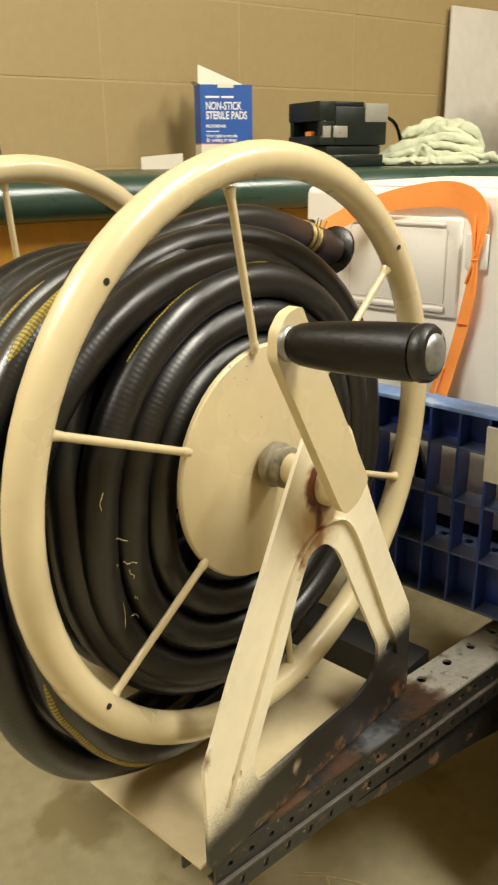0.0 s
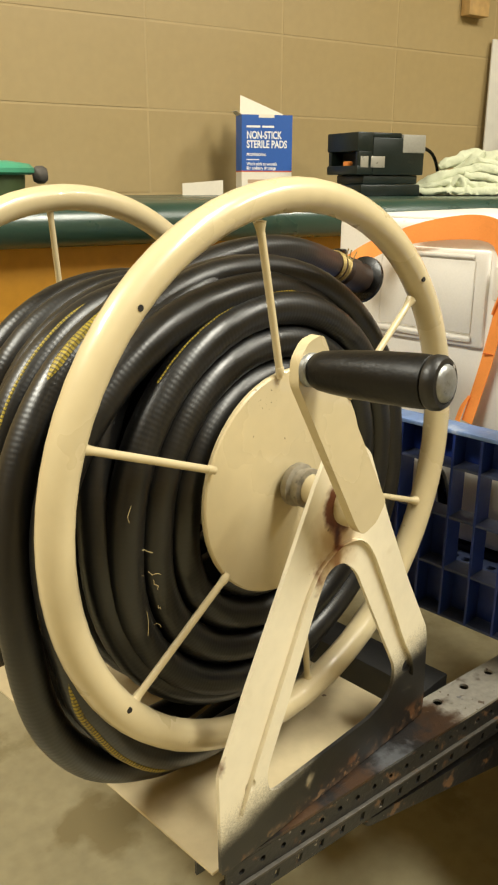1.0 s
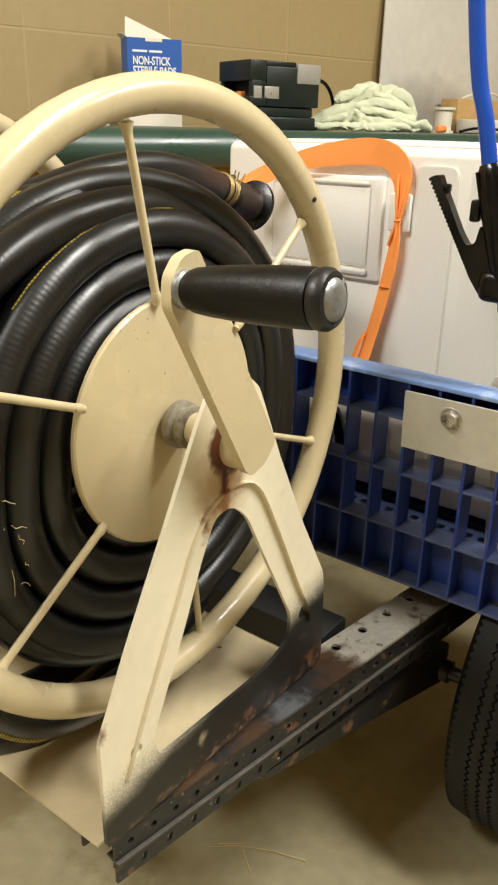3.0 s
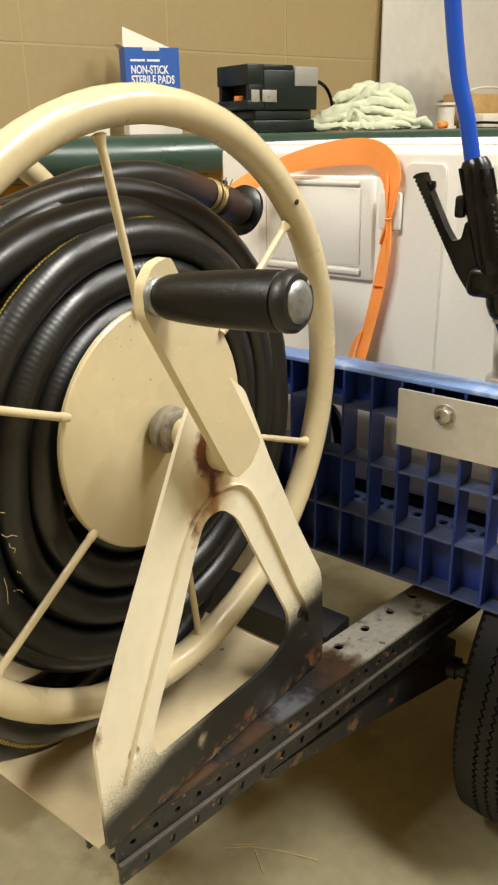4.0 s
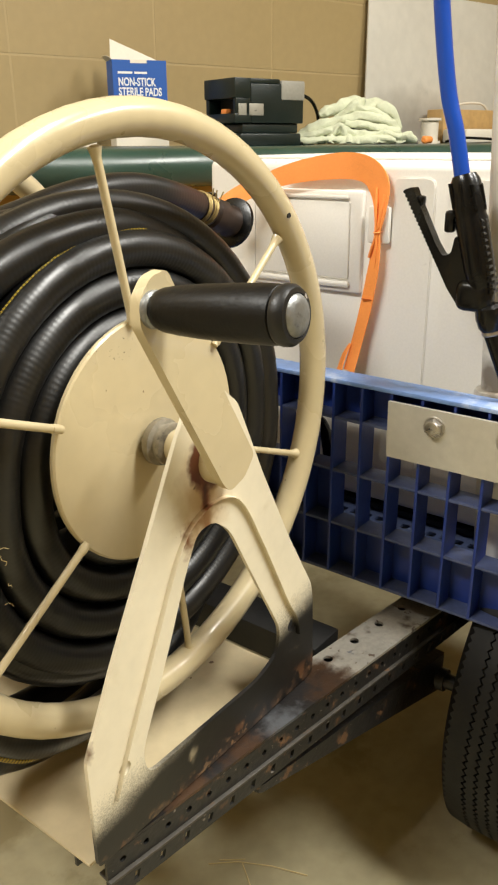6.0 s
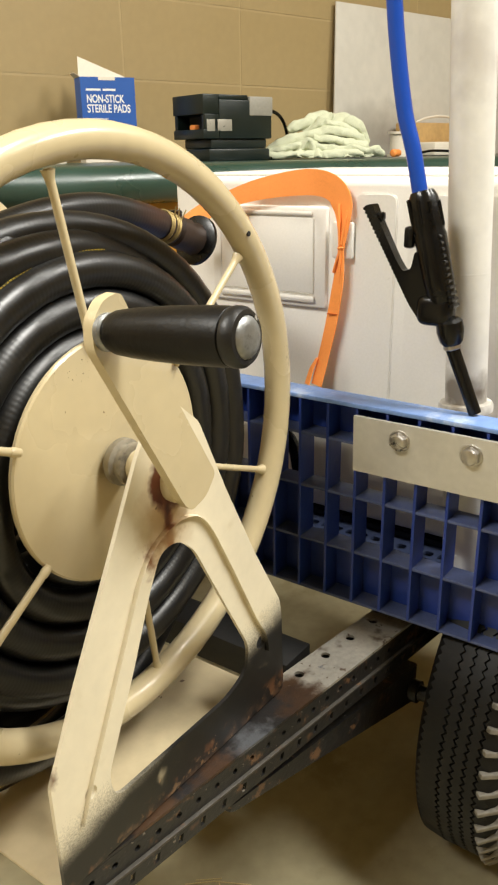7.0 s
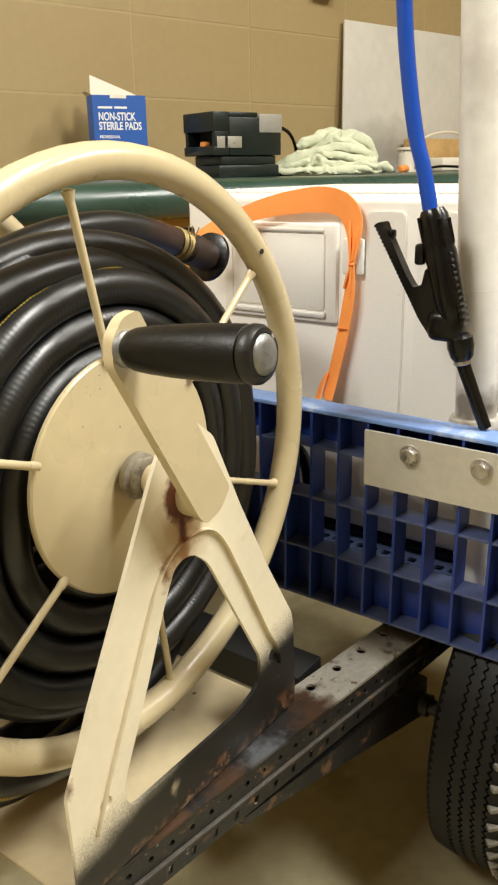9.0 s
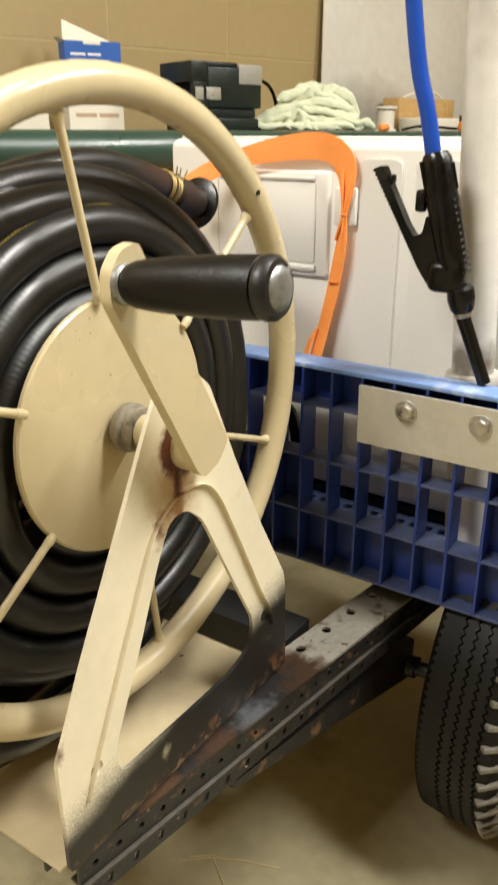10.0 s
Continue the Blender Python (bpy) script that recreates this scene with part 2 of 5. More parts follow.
for m, cut in ((M_CREAM, 0.75), (M_STAND, 0.735), (M_PLATE, 0.70)):
    shift_paint(m, (0.16, 0.10, 0.05), mask_chips(55, cut))
shift_paint(M_STAND, (0.58, 0.49, 0.32), mask_chips(26, 0.60, 0.25))
FOOT = mask_plane((0.2, 0, -1.0), -0.050, -0.034, 0.02, 45)
shift_paint(M_STAND, (0.13, 0.115, 0.095), both(FOOT, mask_chips(240, 0.71, 0.03)))
shift_paint(M_STAND, (0.12, 0.055, 0.025), both(mask_plane((0.05, 0, -1.0), -0.018, -0.004, 0.02, 60), mask_chips(60, 0.53, 0.12)))
shift_paint(M_STAND, (0.20, 0.12, 0.06), both(mask_plane((0.05, 0, -1.0), -0.014, -0.003, 0.02, 60), mask_chips(130, 0.58, 0.08)))
shift_paint(M_CREAM, (0.09, 0.06, 0.035), both(mask_spot((-0.035, -0.103, 0.362), (1.0, 0.6, 1.6), 0.012, 0.024, 0.01, 40), mask_chips(420, 0.66, 0.02)))
shift_paint(M_CREAM, (0.10, 0.085, 0.06), mask_spot((0.237, -0.105, 0.322), (1.0, 0.6, 0.6), 0.002, 0.012, 0.03, 190))
M_CHANNEL = mat("plain_black_steel", (0.006, 0.0055, 0.005), 0.6, vary=0.3, scale=14, grain=140, bump=0.2)
shift_paint(M_BLACKSTEEL, (0.17, 0.15, 0.125), mask_chips(190, 0.69))
shift_paint(M_BLACKSTEEL, (0.11, 0.055, 0.028), mask_chips(46, 0.64, 0.12))
shift_paint(M_STAND, (0.075, 0.044, 0.027), mask_plane((0.03, 0, -1.0), -0.006, 0.012, 0.060, 110))
shift_paint(M_RAILTOP, (0.085, 0.047, 0.025), mask_chips(34, 0.60, 0.14))
shift_paint(M_RAILTOP, (0.16, 0.12, 0.085), mask_chips(120, 0.64, 0.06))
shift_paint(M_RAILTOP, (0.22, 0.22, 0.23), mask_chips(75, 0.70, 0.06))
shift_paint(M_RAILTOP, (0.030, 0.027, 0.026), RAIL_BLACK)
for at, colour in (((-0.355, -0.082, 0.31), (0.072, 0.040, 0.023)), ((-0.425, -0.078, 0.31), (0.12, 0.125, 0.135)), ((-0.475, -0.07, 0.31), (0.075, 0.040, 0.022)), ((-0.54, -0.06, 0.31), (0.10, 0.055, 0.03))):
    shift_paint(M_RAILTOP, colour, mask_spot(at, (0.7, 0.9, 0.6), 0.008, 0.024, 0.045, 110))
shift_paint(M_COOLER, (0.40, 0.36, 0.31), mask_chips(24, 0.73, 0.06))
M_VINYL.node_tree.nodes["Principled BSDF"].inputs["Specular IOR Level"].default_value = 0.9
for m in (M_BLACKPL, M_GRIP, M_RUBBER):
    m.node_tree.nodes["Principled BSDF"].inputs["Specular IOR Level"].default_value = 0.32
shift_paint(M_PIPE, (0.20, 0.17, 0.13), mask_spot((-0.018, 0.012, 0.235), (0.5, 0.5, 1.0), 0.006, 0.026, 0.05, 40))
shift_paint(M_PIPE, (0.58, 0.55, 0.50), mask_spot((-0.015, 0.025, 0.545), (0.6, 0.6, 0.5), 0.004, 0.022, 0.04, 30))
shift_paint(M_BOARD, (0.33, 0.30, 0.25), mask_spot((2.25, 1.9, 0.86), (0.5, 0.1, 1.2), 0.02, 0.16, 0.12, 12))
# floor: a damp stain beside the cart
shift_paint(M_FLOOR, (0.235, 0.195, 0.105), mask_spot((0.215, 0.80, 0), (1.0, 1.1, 1), 0.045, 0.065, 0.14, 16))


def hose_material(name):
    m = mat(name, (0.0042, 0.0041, 0.0040), 0.36, vary=0.18, scale=20, grain=200, bump=0, second=(0.012, 0.0112, 0.0102), amount=0.25, patch=30, edge=0.2)
    nt = m.node_tree
    uv = nt.nodes.new("ShaderNodeUVMap")
    sep = nt.nodes.new("ShaderNodeSeparateXYZ")
    nt.links.new(uv.outputs[0], sep.inputs[0])
    k = nt.nodes.new("ShaderNodeMath")
    k.operation = "MULTIPLY"
    k.inputs[1].default_value = 2 * math.pi / 0.0040
    nt.links.new(sep.outputs[0], k.inputs[0])
    s = nt.nodes.new("ShaderNodeMath")
    s.operation = "SINE"
    nt.links.new(k.outputs[0], s.inputs[0])
    bp = nt.nodes.new("ShaderNodeBump")
    bp.inputs["Strength"].default_value, bp.inputs["Distance"].default_value = 0.065, 0.0005
    nt.links.new(s.outputs[0], bp.inputs["Height"])
    nt.links.new(bp.outputs[0], nt.nodes["Principled BSDF"].inputs["Normal"])
    return m


M_HOSE = hose_material("black_ribbed_rubber")
M_HOSE_END = hose_material("rust_stained_black_rubber")
for m in (M_HOSE, M_HOSE_END):
    m.node_tree.nodes["Principled BSDF"].inputs["Specular IOR Level"].default_value = 0.65
shift_paint(M_HOSE_END, (0.040, 0.015, 0.010), mask_spot((0.222, 0.010, 0.345), (0.7, 1.0, 1.0), 0.004, 0.034, 0.02, 40))
M_YELLOW = mat("yellow_stripe", (0.34, 0.25, 0.015), 0.5, vary=0.2, scale=30, grain=300, bump=0.3, second=(0.05, 0.045, 0.03), amount=0.40, patch=420, edge=0.1)


def mask_stitches(pitch, share):
    """Bars across a tube, by its length."""
    def build(nt, co):
        uv = nt.nodes.new("ShaderNodeUVMap")
        sep = nt.nodes.new("ShaderNodeSeparateXYZ")
        nt.links.new(uv.outputs[0], sep.inputs[0])
        md = nt.nodes.new("ShaderNodeMath")
        md.operation = "PINGPONG"
        md.inputs[1].default_value = pitch
        nt.links.new(sep.outputs[0], md.inputs[0])
        mr = nt.nodes.new("ShaderNodeMapRange")
        mr.inputs[1].default_value, mr.inputs[2].default_value = pitch * (1 - share) - pitch * 0.1, pitch * (1 - share) + pitch * 0.1
        nt.links.new(md.outputs[0], mr.inputs[0])
        return mr.outputs[0]
    return build


shift_paint(M_YELLOW, (0.09, 0.07, 0.012), mask_stitches(0.0016, 0.40))

# ---- mesh helpers ----
CART = pose(0.285, 0.474, 0, 0, 0, 14)   # the cart's own axes: x along its rail, y away, z up
WORLD = Matrix.Identity(4)


def thing(name, label, category, base, axes=WORLD, turn=0, group="", kind=""):
    ob = new(name)
    ob.empty_display_size = 0.05
    ob.matrix_world = axes @ pose(*base, 0, 0, turn)
    ob["base"] = base
    ob["turn"] = turn
    return tagged(ob, label, category, group, kind)


def part(name, bm, material, parent, label="", flat=False, own=False):
    """Link a bmesh (in the axes of its thing, or its own) as one mesh under a thing or a part."""
    root = parent
    while root.parent:
        root = root.parent
    if isinstance(bm, bmesh.types.BMesh):
        if not own and "base" in root:
            bm.transform(pose(*root["base"]).inverted())
        bmesh.ops.recalc_face_normals(bm, faces=bm.faces)
        me = bpy.data.meshes.new(name)
        bm.to_mesh(me)
        bm.free()
    else:
        me = bm
        if not own and "base" in root:
            me.transform(pose(*root["base"]).inverted())
    if not flat:
        me.shade_smooth()
        me.set_sharp_from_angle(angle=radians(38))
    if material:
        me.materials.clear()
        me.materials.append(material)
    ob = new(name, me)
    ob.parent = parent
    return tagged(ob, label)


def single(name, bm, material, label, category, axes=WORLD, group="", kind="", flat=False):
    """A thing that is one mesh, given in the axes' coordinates."""
    bmesh.ops.recalc_face_normals(bm, faces=bm.faces)
    me = bpy.data.meshes.new(name)
    bm.to_mesh(me)
    bm.free()
    if not flat:
        me.shade_smooth()
        me.set_sharp_from_angle(angle=radians(38))
    me.materials.append(material)
    ob = new(name, me)
    ob.matrix_world = axes
    return tagged(ob, label, category, group, kind)


def box(x0, x1, y0, y1, z0, z1, bevel=0.0, bm=None, seg=2):
    bm = bm or bmesh.new()
    vs = bmesh.ops.create_cube(bm, size=1)["verts"]
    for v in vs:
        v.co = ((x0 + x1) / 2 + v.co.x * (x1 - x0), (y0 + y1) / 2 + v.co.y * (y1 - y0), (z0 + z1) / 2 + v.co.z * (z1 - z0))
    if bevel:
        es = {e for v in vs for e in v.link_edges}
        bmesh.ops.bevel(bm, geom=list(es), offset=bevel, segments=seg, profile=0.5, affect="EDGES")
    return bm


def cyl(p0, p1, r0, r1=None, seg=20, bm=None, bevel=0.0):
    bm = bm or bmesh.new()
    p0, p1 = Vector(p0), Vector(p1)
    r1 = r0 if r1 is None else r1
    m = Matrix.Translation((p0 + p1) / 2) @ (p1 - p0).to_track_quat("Z", "Y").to_matrix().to_4x4()
    vs = bmesh.ops.create_cone(bm, cap_ends=True, segments=seg, radius1=r0, radius2=r1, depth=(p1 - p0).length, matrix=m)["verts"]
    if bevel:
        fs = {f for v in vs for f in v.link_faces if len(f.verts) > 4}
        es = {e for f in fs for e in f.edges}
        bmesh.ops.bevel(bm, geom=list(es), offset=bevel, segments=3, profile=0.5, affect="EDGES")
    return bm


def lathe(profile, p0, axis, seg=32, bm=None):
    """Turn (distance along the axis, radius) pairs round an axis."""
    bm = bm or bmesh.new()
    q = Vector(axis).normalized().to_track_quat("Z", "Y")
    rings = []
    for h, r in profile:
        ring = []
        for i in range(seg):
            a = 2 * math.pi * i / seg
            ring.append(bm.verts.new(Vector(p0) + q @ Vector((r * math.cos(a), r * math.sin(a), h))))
        rings.append(ring)
    for a, b in zip(rings, rings[1:]):
        for i in range(seg):
            bm.faces.new((a[i], a[(i + 1) % seg], b[(i + 1) % seg], b[i]))
    bm.faces.new(rings[0])
    bm.faces.new(rings[-1])
    return bm


def sweep(points, radius, seg=12, closed=False, name="tube", flatten=1.0):
    """A tube along points, with UV in metres along and around it. Returns a mesh."""
    pts = [Vector(p) for p in points]
    n = len(pts)
    tang = []
    for i in range(n):
        a, b = (pts[i - 1], pts[(i + 1) % n]) if closed else (pts[max(0, i - 1)], pts[min(n - 1, i + 1)])
        tang.append((b - a).normalized())
    up = Vector((0, 0, 1)) if abs(tang[0].z) < 0.9 else Vector((0, 1, 0))
    u = (up - tang[0] * up.dot(tang[0])).normalized()
    verts, us, lengths, run = [], [], [], 0.0
    for i in range(n):
        u = (u - tang[i] * u.dot(tang[i])).normalized()
        w = tang[i].cross(u)
        r = radius(i / (n - 1)) if callable(radius) else radius
        if i:
            run += (pts[i] - pts[i - 1]).length
        lengths.append(run)
        for k in range(seg):
            a = 2 * math.pi * k / seg
            verts.append(pts[i] + u * (r * math.cos(a)) + w * (r * flatten * math.sin(a)))
    faces, uvs = [], []
    last = n if closed else n - 1
    for i in range(last):
        j = (i + 1) % n
        l0, l1 = lengths[i], lengths[j] if j else run + (pts[0] - pts[-1]).length
        for k in range(seg):
            k2 = (k + 1) % seg
            faces.append((i * seg + k, i * seg + k2, j * seg + k2, j * seg + k))
            uvs += [(l0, k / seg), (l0, (k + 1) / seg), (l1, (k + 1) / seg), (l1, k / seg)]
    if not closed:
        faces.append(tuple(range(seg))[::-1])
        uvs += [(0, 0)] * seg
        faces.append(tuple((n - 1) * seg + k for k in range(seg)))
        uvs += [(0, 0)] * seg
    me = bpy.data.meshes.new(name)
    me.from_pydata(verts, [], faces)
    layer = me.uv_layers.new(name="UVMap")
    layer.data.foreach_set("uv", [c for p in uvs for c in p])
    return me


def smooth_path(points, steps=8, closed=False):
    """Catmull-Rom through the points."""
    p = [Vector(q) for q in points]
    n = len(p)
    out = []
    for i in range(n if closed else n - 1):
        if closed:
            a, b, c, d = p[i - 1], p[i], p[(i + 1) % n], p[(i + 2) % n]
        else:
            a, b, c, d = p[max(0, i - 1)], p[i], p[i + 1], p[min(n - 1, i + 2)]
        for k in range(steps):
            t = k / steps
            out.append(0.5 * ((2 * b) + (c - a) * t + (2 * a - 5 * b + 4 * c - d) * t * t + (3 * b - a - 3 * c + d) * t ** 3))
    if not closed:
        out.append(p[-1])
    return out


def sheet(outline, holes, origin, ux, uy, thick, bm=None):
    """A flat plate with holes: outline and holes in 2D, laid out from origin along ux and uy, thick along their cross."""
    bm = bm or bmesh.new()
    ux, uy, origin = Vector(ux), Vector(uy), Vector(origin)
    nrm = ux.cross(uy).normalized()
    edges = []
    for loop in [outline, *holes]:
        vs = [bm.verts.new(origin + ux * x + uy * y) for x, y in loop]
        edges += [bm.edges.new((vs[i], vs[(i + 1) % len(vs)])) for i in range(len(vs))]
    got = bmesh.ops.triangle_fill(bm, use_beauty=True, use_dissolve=False, edges=edges, normal=nrm)
    faces = [g for g in got["geom"] if isinstance(g, bmesh.types.BMFace)]
    ext = bmesh.ops.extrude_face_region(bm, geom=faces)["geom"]
    bmesh.ops.translate(bm, verts=[g for g in ext if isinstance(g, bmesh.types.BMVert)], vec=nrm * thick)
    return bm


def ring2d(cx, cy, r, seg=10):
    return [(cx + r * math.cos(2 * math.pi * i / seg), cy + r * math.sin(2 * math.pi * i / seg)) for i in range(seg)]


def rounded(points, radius=0.012, seg=4):
    """Round the corners of a 2D outline."""
    out, n = [], len(points)
    for i in range(n):
        p, a, b = (Vector(points[k % n]).to_2d() for k in (i, i - 1, i + 1))
        da, db = (a - p), (b - p)
        r = min(radius, da.length * 0.45, db.length * 0.45)
        s, e = p + da.normalized() * r, p + db.normalized() * r
        for k in range(seg + 1):
            t = k / seg
            q = s * (1 - t) ** 2 + p * 2 * t * (1 - t) + e * t * t
            out.append((q.x, q.y))
    return out


def torus(centre, axis, big, small, seg=72, ring=14, bm=None):
    bm = bm or bmesh.new()
    q = Vector(axis).normalized().to_track_quat("Z", "Y")
    rows = []
    for i in range(seg):
        a = 2 * math.pi * i / seg
        row = []
        for k in range(ring):
            b = 2 * math.pi * k / ring
            r = big + small * math.cos(b)
            row.append(bm.verts.new(Vector(centre) + q @ Vector((r * math.cos(a), r * math.sin(a), small * math.sin(b)))))
        rows.append(row)
    for i in range(seg):
        for k in range(ring):
            a, b = rows[i], rows[(i + 1) % seg]
            bm.faces.new((a[k], b[k], b[(k + 1) % ring], a[(k + 1) % ring]))
    return bm


def lettering(text, size, origin, ux, uy, material, parent, name="lettering", squeeze=1.0):
    """Raised print in the built-in font; origin is the start of the base line, in the thing's own axes."""
    cu = bpy.data.curves.new(name, "FONT")
    cu.body, cu.size, cu.extrude = text, size, 0.00015
    cu.offset = size * 0.026
    tmp = new("tmp_text", cu)
    bpy.context.view_layer.update()
    me = bpy.data.meshes.new_from_object(tmp.evaluated_get(bpy.context.evaluated_depsgraph_get()))
    bpy.data.objects.remove(tmp)
    bpy.data.curves.remove(cu)
    ux, uy = Vector(ux), Vector(uy)
    m = Matrix((ux * squeeze, uy, ux.cross(uy))).transposed().to_4x4()
    m.translation = Vector(origin)
    me.transform(m)
    me.materials.clear()
    me.materials.append(material)
    ob = new(name, me)
    ob.parent = parent
    return ob

# ---- the room ----
WALL_Y = 1.941
tagged(single("floor", box(-3.2, 4.6, -3.4, 2.2, -0.1, 0), M_FLOOR, "greenish tan sealed concrete floor with damp stains", "floor", kind="structure"))
single("ceiling", box(-3.2, 4.6, -3.4, 2.2, 2.66, 2.76), M_CEIL, "plain off-white ceiling", "ceiling", kind="structure")
wall_north = single("wall_north", box(-3.2, 4.6, WALL_Y + 0.0006, 2.2, 0, 2.66), M_MORTAR, "tan painted concrete block wall in stack bond", "wall", kind="structure")
single("wall_south", box(-3.2, 4.6, -3.4, -3.2, 0, 2.66), M_WALL, "plain tan painted wall", "wall", kind="structure")
single("wall_west", box(-3.2, -3.0, -3.2, WALL_Y, 0, 2.66), M_WALL, "plain tan painted wall", "wall", kind="structure")
single("wall_east", box(4.4, 4.6, -3.2, WALL_Y, 0, 2.66), M_WALL, "plain tan painted wall", "wall", kind="structure")

# ---- treatment table and what stands on it ----
TOP = 0.803


def padded_top(x0, x1, y0, y1, z0, z1, corner):
    """A padded slab with round corners and a half-round edge."""
    bm = bmesh.new()
    half = (z1 - z0) / 2
    rows = []
    for k in range(13):
        a = -math.pi / 2 + math.pi * k / 12
        inset, z = half * (1 - math.cos(a)), (z0 + z1) / 2 + half * math.sin(a)
        row = []
        for cx, cy, start in ((x1 - corner, y1 - 0.03, 0), (x0 + corner, y1 - 0.03, 90), (x0 + corner, y0 + corner, 180), (x1 - corner, y0 + corner, 270)):
            rad = (0.03 if cy > y0 + corner + 0.01 else corner)
            cy2 = cy
            for s in range(9):
                b = radians(start + 90 * s / 8)
                row.append(bm.verts.new((cx + (rad - min(inset, rad * 0.9)) * math.cos(b), cy2 + (rad - min(inset, rad * 0.9)) * math.sin(b), z)))
        rows.append(row)
    for a, b in zip(rows, rows[1:]):
        for i in range(len(a)):
            bm.faces.new((a[i], a[(i + 1) % len(a)], b[(i + 1) % len(a)], b[i]))
    bm.faces.new(rows[0])
    bm.faces.new(rows[-1])
    return bm


def treatment_table():
    t = thing("treatment_table", "padded treatment table in dark green vinyl on golden oak base", "table", (1.6, 1.56, 0))
    part("padded_top", padded_top(0.10, 3.1, 1.20, 1.925, TOP - 0.068, TOP, 0.13), M_VINYL, t, "glossy dark green vinyl pad")
    part("front_apron", box(0.22, 2.98, 1.265, 1.29, 0.605, 0.735, 0.003), M_OAK, t)
    part("side_apron", box(0.22, 0.245, 1.292, 1.88, 0.605, 0.735, 0.003), M_OAK, t)
    part("side_apron", box(2.955, 2.98, 1.292, 1.88, 0.605, 0.735, 0.003), M_OAK, t)
    for x in (0.25, 2.88):
        for y in (1.295, 1.80):
            part("leg", box(x, x + 0.07, y, y + 0.07, 0, 0.732, 0.004), M_OAK, t)
    part("lower_shelf", box(0.30, 2.90, 1.36, 1.80, 0.18, 0.20, 0.003), M_OAK, t)


treatment_table()


def bandage_box():
    b = thing("bandage_box", "blue and cream cardboard box of sterile pads, flap open", "box", (1.086, 1.778, TOP + 0.001), turn=-18)
    w, d, h = 0.131, 0.066, 0.190
    cream = 0.058
    bm = bmesh.new()
    t = 0.0015
    for x0, x1, y0, y1 in ((-w / 2, w / 2, -d / 2, -d / 2 + t), (-w / 2, w / 2, d / 2 - t, d / 2), (-w / 2, -w / 2 + t, -d / 2 + t, d / 2 - t), (w / 2 - t, w / 2, -d / 2 + t, d / 2 - t)):
        box(x0, x1, y0, y1, cream, h, bm=bm)
    part("carton", bm, M_BOXBLUE, b, "printed blue cardboard", own=True, flat=True)
    part("lower_band", box(-w / 2, w / 2, -d / 2, d / 2, 0, cream - 0.003), M_CARD, b, "cream printed lower band", own=True, flat=True)
    part("red_line", box(-w / 2 - 0.0003, w / 2 + 0.0003, -d / 2 - 0.0003, d / 2 + 0.0003, cream - 0.003, cream), M_REDPRINT, b, own=True, flat=True)
    # the lid stands up and slopes, torn along the top
    bm = bmesh.new()
    vs = [bm.verts.new(p) for p in ((-w / 2 + 0.010, d / 2, h - 0.002), (w / 2, d / 2, h - 0.002), (w / 2 - 0.004, d / 2 + 0.012, h + 0.008), (-w / 2 + 0.016, d / 2 + 0.020, h + 0.052))]
    f = bm.faces.new(vs)
    ext = bmesh.ops.extrude_face_region(bm, geom=[f])["geom"]
    bmesh.ops.translate(bm, verts=[g for g in ext if isinstance(g, bmesh.types.BMVert)], vec=(0, 0.001, 0))
    part("lid_flap", bm, M_CARD, b, "white raised cardboard flap", own=True, flat=True)
    bm = bmesh.new()
    vs = [bm.verts.new(p) for p in ((-w / 2, -d / 2, h), (-w / 2, d / 2, h), (-w / 2 - 0.012, d / 2 - 0.01, h + 0.010), (-w / 2 - 0.010, -d / 2 + 0.012, h + 0.008))]
    f = bm.faces.new(vs)
    ext = bmesh.ops.extrude_face_region(bm, geom=[f])["geom"]
    bmesh.ops.translate(bm, verts=[g for g in ext if isinstance(g, bmesh.types.BMVert)], vec=(0, 0, 0.001))
    part("side_flap", bm, M_CARD, b, own=True, flat=True)
    bm = bmesh.new()
    box(-0.022, 0.018, -d / 2 - 0.0004, -d / 2 + 0.003, h - 0.007, h + 0.0005, bm=bm)
    part("thumb_cut", bm, M_CARD, b, "pale edge of the thumb notch", own=True, flat=True)
    y = -d / 2 - 0.0003
    ux, uz = (1, 0, 0), (0, 0, 1)
    k = 1.10
    for text, size, z, squeeze in (("NON-STICK", 0.0225, 0.122, 0.68), ("STERILE PADS", 0.0225, 0.1025, 0.70), ("PROFESSIONAL", 0.0085, 0.085, 0.8), ("Won't stick to wounds", 0.0096, 0.0645, 0.8), ("like ordinary dressings", 0.0096, 0.0555, 0.8)):
        lettering(text, size * k, (-0.053, y, z * k), ux, uz, M_PRINT, b, squeeze=squeeze)
    part("print_bar", box(-0.053, -0.020, y, y + 0.0004, 0.0835, 0.0857), M_PRINT, b, own=True, flat=True)
    part("maker_bar", box(-0.053, -0.018, y, y + 0.0004, 0.160, 0.1648), M_PRINT, b, own=True, flat=True)
    part("maker_bar", box(-0.013, 0.018, y, y + 0.0004, 0.160, 0.1648), M_PRINT, b, own=True, flat=True)
    part("maker_bar", box(-0.050, 0.000, y, y + 0.0004, 0.028, 0.037), M_TANPRINT, b, own=True, flat=True)
    part("maker_bar", box(0.006, 0.054, y, y + 0.0004, 0.028, 0.037), M_TANPRINT, b, own=True, flat=True)


bandage_box()

bm = box(0.86, 0.975, 1.795, 1.798, TOP, TOP + 0.036)
for v in bm.verts:
    if v.co.x < 0.9 and v.co.z > TOP + 0.01:
        v.co.z -= 0.008
single("paper_card", bm, M_CARD, "white folded card standing on the green table", "card", flat=True)


